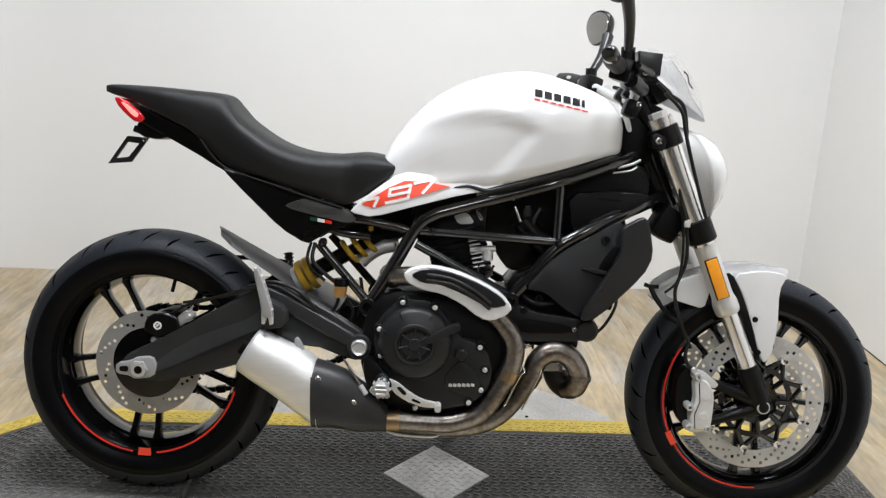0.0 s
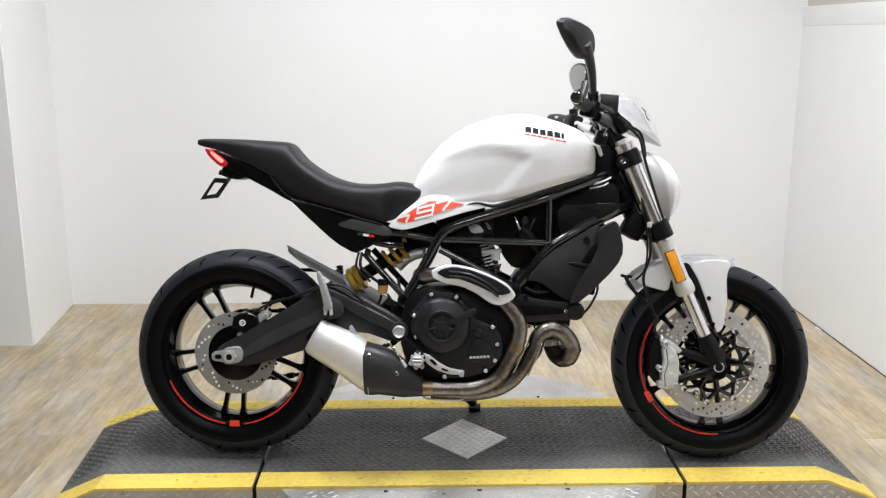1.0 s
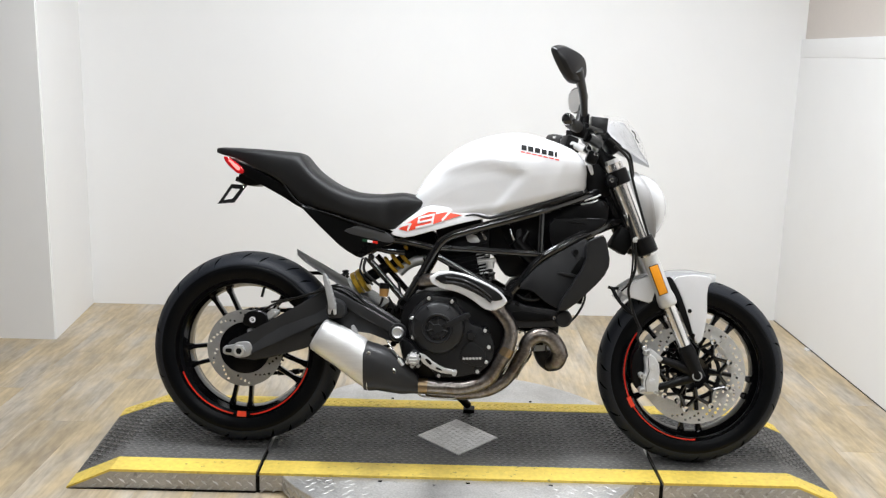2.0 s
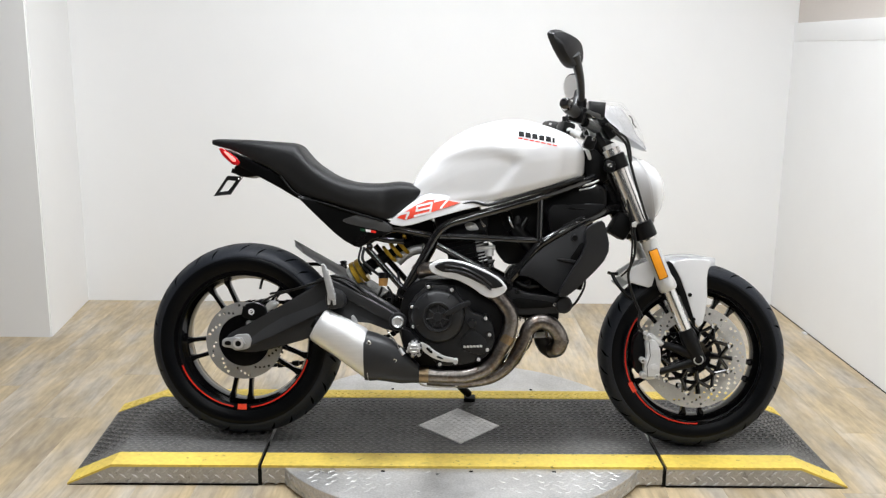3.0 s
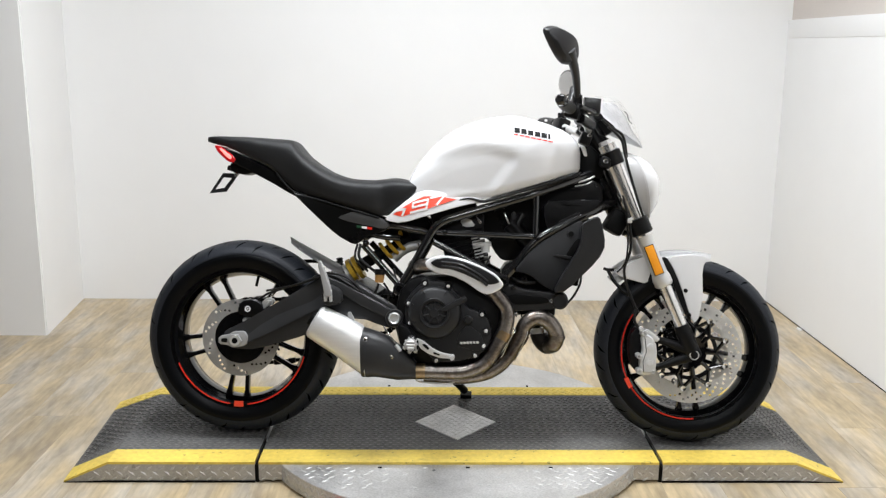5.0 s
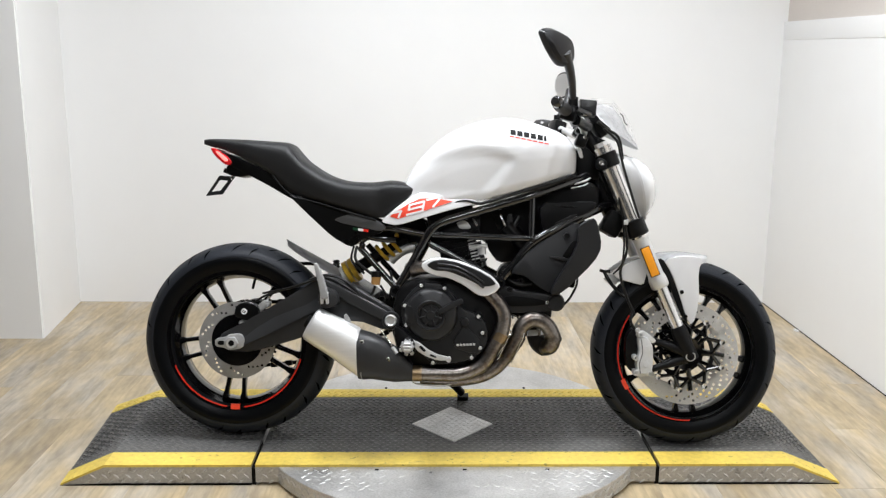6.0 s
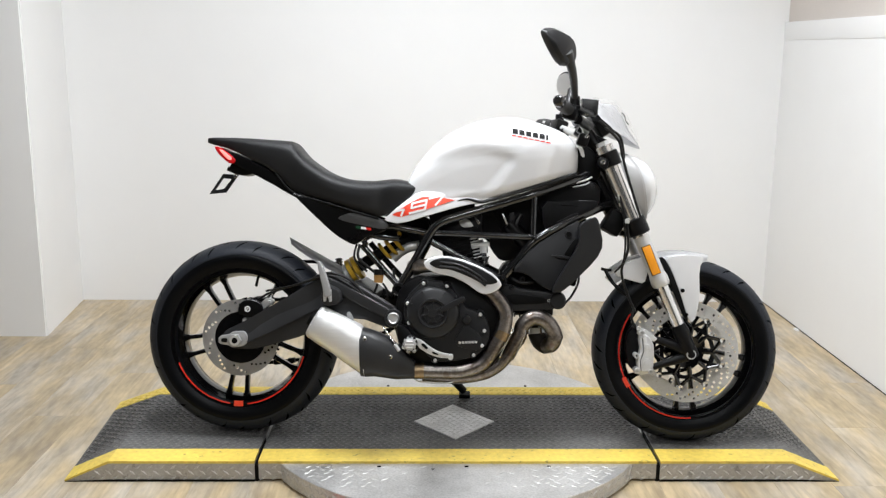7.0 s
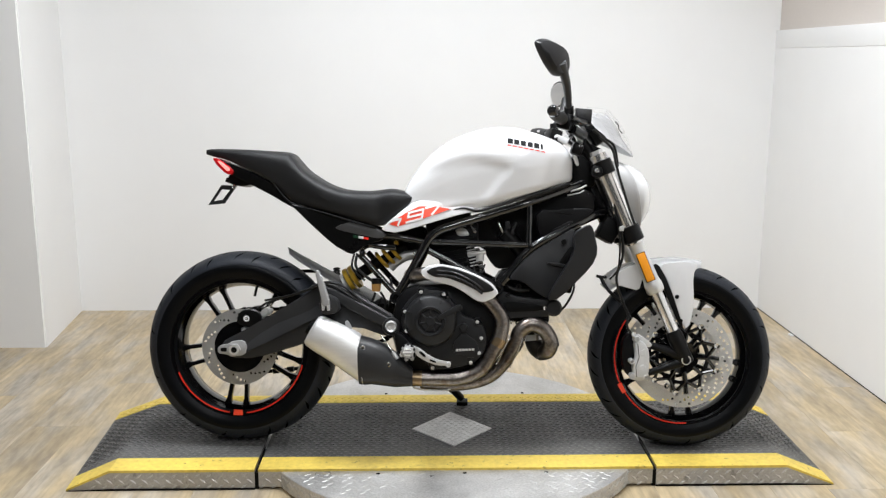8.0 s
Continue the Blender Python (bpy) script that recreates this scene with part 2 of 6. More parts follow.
MIRROR = simple("mirror_glass", (0.9, 0.9, 0.9), 0.02, 1.0)
LENS = simple("headlight_lens", (0.95, 0.96, 0.97), 0.06, 0, None, 0, 0.0, 0.58)
SCREEN = simple("clear_smoked_screen", (0.60, 0.59, 0.585), 0.05, 0, None, 0, 0.0, 0.11)
REDLENS = simple("red_tail_lens", (0.5, 0.01, 0.015), 0.2, 0, (1.0, 0.03, 0.02), 0.06)
REDLAMP = simple("lit_red_led", (0.9, 0.1, 0.1), 0.3, 0, (1.0, 0.30, 0.26), 1.5)
PANELGLOW = simple("lit_panel_diffuser", (0.9, 0.9, 0.9), 0.5, 0, (1.0, 0.97, 0.92), 6.0)


# ---- mesh helpers ----
def finish(name, bm, mat, parent=None, label="", angle=35, smooth=True):
    bmesh.ops.recalc_face_normals(bm, faces=bm.faces)
    me = bpy.data.meshes.new(name)
    bm.to_mesh(me)
    bm.free()
    me.materials.append(mat)
    if smooth:
        me.polygons.foreach_set("use_smooth", [True] * len(me.polygons))
        me.set_sharp_from_angle(angle=radians(angle))
    ob = new(name, me)
    if parent:
        ob.parent = parent
    if label:
        ob["label"] = label
    return ob


def part(name, bm, mat, parent, label="", angle=35):
    return finish(name, bm, mat, parent, label, angle)


def mirrored(bm):
    """A copy on the other side of the bike's middle plane."""
    out = bm.copy()
    for v in out.verts:
        v.co.y = -v.co.y
    return out


def both(name, bm, mat, parent, label=""):
    other = mirrored(bm)
    return part(name, bm, mat, parent, label), part(name, other, mat, parent, label)


def spline(points, steps=6, closed=False):
    """Catmull-Rom through the points."""
    P = [Vector(p) for p in points]
    n = len(P)
    out = []
    for i in range(n if closed else n - 1):
        if closed:
            a, b, c, d = P[i - 1], P[i], P[(i + 1) % n], P[(i + 2) % n]
        else:
            a, b, c, d = P[max(i - 1, 0)], P[i], P[i + 1], P[min(i + 2, n - 1)]
        for k in range(steps):
            t = k / steps
            out.append(0.5 * ((2 * b) + (c - a) * t + (2 * a - 5 * b + 4 * c - d) * t * t + (3 * b - a - 3 * c + d) * t ** 3))
    if not closed:
        out.append(P[-1])
    return out


def rounded(points, cuts=2):
    """Corner cutting of a closed outline."""
    P = [Vector(p) for p in points]
    for _ in range(cuts):
        Q = []
        for i in range(len(P)):
            a, b = P[i], P[(i + 1) % len(P)]
            Q += [a.lerp(b, 0.2), a.lerp(b, 0.8)]
        P = Q
    return P


def loft(rings, bm=None, cap=True, closed=True):
    bm = bm or bmesh.new()
    rows = [[bm.verts.new(p) for p in ring] for ring in rings]
    for a, b in zip(rows, rows[1:]):
        n = len(a)
        for i in range(n if closed else n - 1):
            bm.faces.new((a[i], a[(i + 1) % n], b[(i + 1) % n], b[i]))
    if cap and closed:
        bm.faces.new(rows[0])
        bm.faces.new(rows[-1])
    return bm


def sweep(points, r, bm=None, n=14, steps=6, cap=True):
    """A round tube along a smooth path; r: one radius or one per control point."""
    P = spline(points, steps) if steps > 1 else [Vector(p) for p in points]
    radii = [r] * len(P) if isinstance(r, (int, float)) else [float(np.interp(i / (len(P) - 1) * (len(r) - 1), range(len(r)), r)) for i in range(len(P))]
    up = None
    rings = []
    for i, p in enumerate(P):
        d = (P[min(i + 1, len(P) - 1)] - P[max(i - 1, 0)]).normalized()
        if up is None:
            up = d.orthogonal().normalized()
        up = (up - d * up.dot(d)).normalized()
        side = d.cross(up)
        rings.append([p + (up * math.cos(2 * math.pi * k / n) + side * math.sin(2 * math.pi * k / n)) * radii[i] for k in range(n)])
    return loft(rings, bm, cap)


def rod(a, b, r, bm=None, n=14, r2=None):
    return sweep([a, b], [r, r if r2 is None else r2], bm, n, 1)


def lathe(profile, centre=(0, 0, 0), seg=64, bm=None, ring=False, a0=0.0, a1=360.0):
    """Turns (radius, y) pairs round the y axis through the centre. ring: the profile closes on itself."""
    bm = bm or bmesh.new()
    full = abs(a1 - a0) >= 360
    c = Vector(centre)
    rows = []
    for k in range(seg if full else seg + 1):
        a = radians(a0 + (a1 - a0) * k / seg)
        rows.append([bm.verts.new(c + Vector((r * math.cos(a), y, r * math.sin(a)))) for r, y in profile])
    m = len(profile)
    for k in range(seg):
        a, b = rows[k], rows[(k + 1) % len(rows)]
        for j in range(m if ring else m - 1):
            bm.faces.new((a[j], a[(j + 1) % m], b[(j + 1) % m], b[j]))
    if not full and ring:
        bm.faces.new(rows[0])
        bm.faces.new(rows[-1])
    return bm


def slab(outline, y0, y1, bevel=0.004, cuts=1, bm=None, segments=2, bulge=0.0):
    """A plate whose outline lies in the bike's side plane, from y0 to y1, with rounded edges. bulge: swells the near face."""
    own = bmesh.new()
    pts = rounded([(x, 0, z) for x, z in outline], cuts) if cuts else [Vector((x, 0, z)) for x, z in outline]
    verts = [own.verts.new((p.x, y0, p.z)) for p in pts]
    f = own.faces.new(verts)
    ext = bmesh.ops.extrude_face_region(own, geom=[f])
    for v in ext["geom"]:
        if isinstance(v, bmesh.types.BMVert):
            v.co.y = y1
    if bevel:
        edges = [e for e in own.edges if abs(e.verts[0].co.y - e.verts[1].co.y) < 1e-6]
        bmesh.ops.bevel(own, geom=edges, offset=bevel, segments=segments, profile=0.6, affect="EDGES", clamp_overlap=True)
    if bm is None:
        return own
    me = bpy.data.meshes.new("tmp")
    own.to_mesh(me)
    own.free()
    bm.from_mesh(me)
    bpy.data.meshes.remove(me)
    return bm


def block(centre, size, bevel=0.004, turn=(0, 0, 0), bm=None, segments=2):
    own = bmesh.new()
    bmesh.ops.create_cube(own, size=1)
    for v in own.verts:
        v.co = Vector((v.co.x * size[0], v.co.y * size[1], v.co.z * size[2]))
    if bevel:
        bmesh.ops.bevel(own, geom=list(own.edges), offset=bevel, segments=segments, profile=0.6, affect="EDGES", clamp_overlap=True)
    own.transform(pose(*centre, *turn))
    if bm is None:
        return own
    me = bpy.data.meshes.new("tmp")
    own.to_mesh(me)
    own.free()
    bm.from_mesh(me)
    bpy.data.meshes.remove(me)
    return bm


def bolt_bm(x, y, z, r=0.006, h=0.006):
    """A round cap head that faces the right side of the bike."""
    return lathe([(0.0001, -h), (r * 0.45, -h), (r * 0.5, -h * 0.6), (r * 0.8, -h * 0.7), (r, -h * 0.4), (r, h)], (x, y, z), 14)


def smoothstep(a, b, v):
    t = min(1, max(0, (v - a) / (b - a)))
    return t * t * (3 - 2 * t)


# ---- room ----
BACK, RIGHT, PILLAR_X, PILLAR_Y, LEFT_BACK = 1.87, 1.680, -1.83, 1.235, -1.893
FAR_LEFT, REAR = -3.6, -4.6


def wall(name, x0, x1, y0, y1, z0, z1, mat, label):
    bm = block(((x0 + x1) / 2, (y0 + y1) / 2, (z0 + z1) / 2), (x1 - x0, y1 - y0, z1 - z0), 0)
    return tagged(finish(name, bm, mat, smooth=False), label, "wall", kind="structure")


wall("wall_back", LEFT_BACK - 0.02, RIGHT + 0.5, BACK, BACK + 0.12, 0, CEILING, WALL, "plain white painted wall behind the motorcycle")
# the wall beside the pillar is a little splayed
bm = bmesh.new()
outline = [(LEFT_BACK, BACK), (PILLAR_X, PILLAR_Y), (FAR_LEFT, PILLAR_Y), (FAR_LEFT, BACK)]
low = [bm.verts.new((x, y, 0)) for x, y in outline]
high = [bm.verts.new((x, y, CEILING)) for x, y in outline]
bm.faces.new(low)
bm.faces.new(high)
for i in range(4):
    bm.faces.new((low[i], low[(i + 1) % 4], high[(i + 1) % 4], high[i]))
bmesh.ops.bevel(bm, geom=[e for e in bm.edges if abs(e.verts[0].co.z - e.verts[1].co.z) > 1 and abs(e.verts[0].co.x - PILLAR_X) < 0.01], offset=0.006, segments=3, affect="EDGES")
tagged(finish("wall_left", bm, WALL, angle=50), "white painted wall corner that juts into the room", "wall", kind="structure")
wall("wall_right", RIGHT, RIGHT + 0.11, REAR, BACK, 0, 1.355, WALL, "white painted half-height wall beside the platform")
wall("wall_right_upper", RIGHT + 0.015, RIGHT + 0.42, REAR, BACK, 1.4425, CEILING, UPPER, "beige upper wall set back over the half wall")
# Added out of view: the dark wall keeps gloss black, the grey fills the mirror.
wall("wall_rear", FAR_LEFT, RIGHT + 0.5, REAR - 0.12, REAR, 0, CEILING, SHOP, "unseen dark wall, added so glossy surfaces reflect black")
wall("wall_far_left", FAR_LEFT - 0.12, FAR_LEFT, REAR, BACK, 0, CEILING, SIDE, "unseen grey side wall, added for the mirror to reflect")
bm = block((RIGHT + 0.147, (REAR + BACK) / 2, 1.398), (0.30, BACK - REAR, 0.088), 0.003)
tagged(finish("trim", bm, WALL), "white painted ledge board on top of the half wall", "trim", kind="structure")
# Thin dark strip over the joint of wall and floor.
bm = block((RIGHT - 0.001, (REAR + BACK) / 2, 0.001), (0.003, BACK - REAR - 0.01, 0.005), 0)
tagged(finish("baseboard", bm, GAP, smooth=False), "thin dark strip over the joint along the foot of the half wall", "trim", kind="structure")
# Added out of view and kept dark to cut fill from above.
wall("ceiling", FAR_LEFT - 0.12, RIGHT + 0.5, REAR - 0.12, BACK + 0.12, CEILING, CEILING + 0.1, CEIL, "unseen ceiling, added dark to hold back reflected light")
for px, py, power in PANELS:
    e = tagged(new("ceiling_light"), "flat white ceiling light panel, switched on", "lamp", "ceiling light panels")
    e.matrix_world = pose(px, py, CEILING)
    bm = block((0, 0, -0.03), (0.36, 1.24, 0.06), 0.004)
    part("housing", bm, HOUSING, e)
    bm = block((0, 0, -0.063), (0.30, 1.18, 0.006), 0.001)
    part("diffuser", bm, PANELGLOW, e)

# ---- turntable and ramps ----
TOP, FRONT, REARY = 0.065, -0.222, 0.416
STRIP_F, STRIP_B = -0.132, 0.340
SEAM_L, SEAM_R = -0.6195, 0.611


def layer(profile, y0, y1, drop, bm=None):
    """A sheet that follows an (x, z) profile, drop metres thick."""
    bm = bm or bmesh.new()
    rows = []
    for x, z in profile:
        rows.append([bm.verts.new(p) for p in ((x, y0, z), (x, y1, z), (x, y1, max(z - drop, 0.0)), (x, y0, max(z - drop, 0.0)))])
    for a, b in zip(rows, rows[1:]):
        for i in range(4):
            bm.faces.new((a[i], a[(i + 1) % 4], b[(i + 1) % 4], b[i]))
    bm.faces.new(rows[0])
    bm.faces.new(rows[-1])
    return bm


def height_on(profile, x):
    return float(np.interp(x, [p[0] for p in profile], [p[1] for p in profile]))


def lozenges(bm, spots, along, across, up, length, width, rise):
    """Raised checker-plate lozenges at the spots, each turned the other way from the one before."""
    for p, a in spots:
        c, s = math.cos(a), math.sin(a)
        d, w = along * c + across * s, across * c - along * s
        base = [p + d * length, p + w * width, p - d * length, p - w * width]
        top = [p + d * length * 0.55 + up * rise, p + w * width * 0.4 + up * rise, p - d * length * 0.55 + up * rise, p - w * width * 0.4 + up * rise]
        lo, hi = [bm.verts.new(q) for q in base], [bm.verts.new(q) for q in top]
        bm.faces.new(hi)
        for i in range(4):
            bm.faces.new((lo[i], lo[(i + 1) % 4], hi[(i + 1) % 4], hi[i]))
    return bm


def chevrons(profile, x0, x1, y0, y1, skip=None, lift_up=0.0030):
    """Short raised bars of the rubber mat, in rows that lean to and fro."""
    bm = bmesh.new()
    step_x, step_y = 0.0245, 0.0152
    ny = int((y1 - y0) / step_y)
    nx = int((x1 - x0) / step_x)
    for j in range(ny):
        for i in range(nx):
            x = x0 + (i + 0.5 + 0.25 * (j % 2)) * step_x
            y = y0 + (j + 0.5) * step_y
            if x > x1 - 0.012 or (skip and skip(x, y)):
                continue
            z = height_on(profile, x)
            slope = (height_on(profile, x + 0.002) - height_on(profile, x - 0.002)) / 0.004
            a = 0.42 if j % 2 else -0.42
            c, s = math.cos(a), math.sin(a)
            hl, hw = 0.0095, 0.0033
            rise = lift_up * (0.15 + 0.85 * smoothstep(-0.085, 0.03, y + 0.02 * math.sin(x * 9.0)))
            lo, hi = [], []
            for u, v in ((-1, -1), (1, -1), (1, 1), (-1, 1)):
                dx, dy = u * hl * c - v * hw * s, u * hl * s + v * hw * c
                lo.append(bm.verts.new((x + dx, y + dy, z + slope * dx - 0.0005)))
                hi.append(bm.verts.new((x + dx * 0.75, y + dy * 0.75, z + slope * dx * 0.75 + rise)))
            bm.faces.new(hi)
            for k in range(4):
                bm.faces.new((lo[k], lo[(k + 1) % 4], hi[(k + 1) % 4], hi[k]))
    return bm


def side_lozenges(profile, x0, x1, y, facing):
    """Two-way checker plate on an upright face: columns that lean to and fro, each half a step above the last."""
    bm = bmesh.new()
    spots = []
    pitch = 0.0178
    for k in range(int((x1 - x0 - 0.012) / pitch) + 1):
        x = x0 + 0.010 + pitch * k
        for row in range(3):
            z = 0.0145 + 2 * pitch * row + (pitch if k % 2 else 0) - 0.004
            if z + 0.009 < height_on(profile, x) - 0.002:
                spots.append((Vector((x, y, z)), -0.66 if k % 2 else 0.66))
    return lozenges(bm, spots, Vector((1, 0, 0)), Vector((0, 0, 1)), Vector((0, facing, 0)), 0.0125, 0.0042, 0.0024)


def ramp(name, profile, label):
    """One end piece: a checker-plate body with a rubber mat between two yellow edges."""
    thing = tagged(new(name), label, "ramp", "platform end ramps")
    body = [(x, max(z - 0.0065, 0.0008)) for x, z in profile]
    x0, x1 = profile[0][0], profile[-1][0]
    bm = layer(body, FRONT + 0.002, REARY - 0.002, 0.2)
    b = part("body", bm, PLATE, thing, "silver checker-plate side", 20)
    # Black strip drawn for the shaded gap between plate and floor.
    part("sole", layer([(x, min(z, 0.006)) for x, z in body], FRONT - 0.0005, FRONT + 0.0045, 0.2), GAP, thing, "black strip in place of the dark gap under the plate", 20)
    tread = side_lozenges(body, x0, x1, FRONT + 0.0021, -1)
    tagged(part("checker_tread", tread, BAR, b), kind="stuff")
    mat = part("rubber_mat", layer(profile, STRIP_F, STRIP_B, 0.006), MAT, thing, "black rubber mat with small raised bars", 20)
    tagged(part("mat_tread", chevrons(profile, x0 + 0.004, x1 - 0.004, STRIP_F + 0.002, STRIP_B - 0.002), TREAD, mat), kind="stuff")
    lift = [(x, z + 0.002) for x, z in profile]
    part("yellow_edge", layer(lift, FRONT, STRIP_F, 0.008), YELLOW, thing, "worn yellow safety edge", 20)
    edge = part("yellow_edge", layer(lift, STRIP_B, REARY, 0.008), YELLOW, thing, "worn yellow safety edge", 20)
    tagged(part("edge_tread", chevrons(lift, x0 + 0.004, x1 - 0.004, STRIP_B + 0.002, REARY - 0.002, None, 0.0013), YELLOW, edge), kind="stuff")
    return thing


LEFT_PROFILE = [(-1.203, 0.004), (-1.068, TOP), (SEAM_L - 0.006, TOP)]
RIGHT_PROFILE = [(SEAM_R + 0.006, TOP), (1.026, TOP), (1.175, 0.004)]
left_ramp = ramp("platform_ramp", LEFT_PROFILE, "low black rubber ramp with yellow edges beside the turntable")
# its low end is cut a little askew
for piece in left_ramp.children_recursive:
    for v in piece.data.vertices:
        v.co.x -= 0.034 * (v.co.y - FRONT) / (REARY - FRONT) * min(1.0, max(0.0, (-1.068 - v.co.x) / 0.135))
ramp("platform_ramp", RIGHT_PROFILE, "low black rubber ramp with yellow edges beside the turntable")

turntable = tagged(new("display_turntable"), "silver checker-plate turntable with black mat and yellow edges", "turntable")
CENTRE_X, CENTRE_Y, DISC_R = -0.008, 0.110, 0.630
flat = [(SEAM_L + 0.006, TOP), (SEAM_R - 0.006, TOP)]
deck_flat = [(x, TOP - 0.0065) for x, z in flat]
deck = part("deck", layer(deck_flat, FRONT + 0.002, REARY - 0.002, 0.05), PLATE, turntable, "", 20)
loz = side_lozenges(deck_flat, SEAM_L + 0.008, -0.52, FRONT + 0.0021, -1)
tagged(part("checker_tread", loz, BAR, deck), kind="stuff")
loz = side_lozenges(deck_flat, 0.52, SEAM_R - 0.008, FRONT + 0.0021, -1)
tagged(part("checker_tread", loz, BAR, deck), kind="stuff")
bm = block((0, (FRONT + REARY) / 2, 0.006), (1.20, 0.56, 0.012), 0)
part("skid", bm, GAP, turntable)
for x in (SEAM_L, SEAM_R):
    part("seam_strip", block((x, (FRONT + REARY) / 2, 0.027), (0.0118, REARY - FRONT - 0.008, 0.054), 0), GAP, turntable, "black joint beside the turntable")
bm = bmesh.new()
rings = []
for r, z in ((DISC_R - 0.004, 0.004), (DISC_R, 0.007), (DISC_R, TOP - 0.0085), (DISC_R - 0.002, TOP - 0.0062)):
    rings.append([Vector((CENTRE_X + r * math.cos(2 * math.pi * k / 96), CENTRE_Y + r * math.sin(2 * math.pi * k / 96), z)) for k in range(96)])
disc = part("round_plate", loft(rings, bm), DISCPLATE, turntable, "round checker-plate disc, polished by wear", 40)
spots = []
step = 0.029
for i in range(-23, 24):
    for j in range(-23, 24):
        x, y = CENTRE_X + i * step + (step / 2 if j % 2 else 0), CENTRE_Y + j * step * 0.72
        if (x - CENTRE_X) ** 2 + (y - CENTRE_Y) ** 2 < (DISC_R - 0.014) ** 2 and (y < FRONT - 0.008 or y > REARY + 0.008):
            worn = max(0.0, 1 - abs(x + 0.02) / 0.40) if y < 0 else 0.97
            if random.random() > worn * 1.05:
                spots.append((Vector((x, y, TOP - 0.0062)), 0.6 if (i + j) % 2 else math.pi - 0.6))
tagged(part("checker_tread", lozenges(bmesh.new(), spots, Vector((1, 0, 0)), Vector((0, 1, 0)), Vector((0, 0, 1)), 0.0125, 0.0036, 0.0016), BAR, disc), kind="stuff")
# lozenges round the rim of the disc
bm = bmesh.new()
for k in range(120):
    a = math.pi + math.pi * k / 120
    out = Vector((math.cos(a), math.sin(a), 0))
    p = Vector((CENTRE_X, CENTRE_Y, 0)) + out * DISC_R
    if p.y > FRONT - 0.01:
        continue
    for row in range(2):
        q = p.copy()
        q.z = 0.017 + 0.024 * row
        lozenges(bm, [(q, 0.75 if (k + row) % 2 else math.pi - 0.75)], Vector((-out.y, out.x, 0)), Vector((0, 0, 1)), out, 0.0130, 0.0048, 0.0020)
tagged(part("rim_tread", bm, BAR, disc), kind="stuff")
for x in (-0.245, 0.02, 0.27):
    bm = block((x, FRONT - 0.022, TOP - 0.0045), (0.012, 0.004, 0.004), 0.001)
    part("screw_slot", bm, GAP, disc)
    bm = block((x, REARY + 0.03, TOP - 0.0045), (0.009, 0.006, 0.004), 0.001)
    part("screw_slot", bm, GAP, disc)
DIAMOND = [(-0.143, 0.090), (-0.009, 0.240), (0.127, 0.089), (-0.007, -0.057)]


def in_diamond(x, y):
    return abs(x + 0.008) / 0.142 + abs(y - 0.091) / 0.156 < 1


mat = part("rubber_mat", layer(flat, STRIP_F, STRIP_B, 0.006), MAT, turntable, "black rubber mat with small raised bars", 20)
tagged(part("mat_tread", chevrons(flat, flat[0][0] + 0.004, flat[1][0] - 0.004, STRIP_F + 0.002, STRIP_B - 0.002, in_diamond), TREAD, mat), kind="stuff")
lift = [(x, z + 0.002) for x, z in flat]
part("yellow_edge", layer(lift, FRONT, STRIP_F, 0.008), YELLOW, turntable, "worn yellow safety edge", 20)
edge = part("yellow_edge", layer(lift, STRIP_B, REARY, 0.008), YELLOW, turntable, "worn yellow safety edge", 20)
tagged(part("edge_tread", chevrons(lift, flat[0][0] + 0.004, flat[1][0] - 0.004, STRIP_B + 0.002, REARY - 0.002, None, 0.0013), YELLOW, edge), kind="stuff")
bm = bmesh.new()
lo = [bm.verts.new((x, y, TOP - 0.001)) for x, y in DIAMOND]
hi = [bm.verts.new((x, y, TOP + 0.0035)) for x, y in DIAMOND]
bm.faces.new(hi)
for i in range(4):
    bm.faces.new((lo[i], lo[(i + 1) % 4], hi[(i + 1) % 4], hi[i]))
bmesh.ops.bevel(bm, geom=[e for e in bm.edges if all(v.co.z > TOP for v in e.verts)], offset=0.001, segments=1, affect="EDGES")
inlay = part("diamond_plate", bm, WORN, turntable, "dull silver diamond-shaped checker plate")
spots = []
for i in range(-6, 7):
    for j in range(-9, 10):
        x, y = -0.008 + i * 0.026 + (0.013 if j % 2 else 0), 0.091 + j * 0.0185
        if abs(x + 0.008) / 0.126 + abs(y - 0.091) / 0.138 < 1:
            spots.append((Vector((x, y, TOP + 0.0035)), 0.6 if (i + j) % 2 else math.pi - 0.6))
tagged(part("checker_tread", lozenges(bmesh.new(), spots, Vector((1, 0, 0)), Vector((0, 1, 0)), Vector((0, 0, 1)), 0.011, 0.003, 0.0009), BAR, inlay), kind="stuff")

# ---- motorcycle: x forward, y to its left, z up, from the rear tyre's contact ----
bike = tagged(new("motorcycle"), "white naked sports motorcycle with black frame, on its side stand", "motorcycle")
bike.matrix_world = pose(-0.708, 0.030, 0.065, -10.0, 0, -3.2)
REAR_HUB, FRONT_HUB = Vector((0.007, 0, 0.312)), Vector((1.434, 0, 0.294))


TYRE_SHAPE = [(0.0, 1.0), (0.17, 0.993), (0.34, 0.97), (0.52, 0.925), (0.70, 0.85), (0.84, 0.765), (0.905, 0.70), (0.955, 0.62), (0.975, 0.57), (0.965, 0.545), (1.0, 0.50), (1.0, 0.42), (0.975, 0.29), (0.92, 0.17), (0.86, 0.07), (0.83, 0.0), (0.79, -0.06)]


def tyre_profile(crown, half, bead, first, last):
    drop = crown - bead
    return [(bead + drop * v, -half * u) for u, v in TYRE_SHAPE[first:last]]


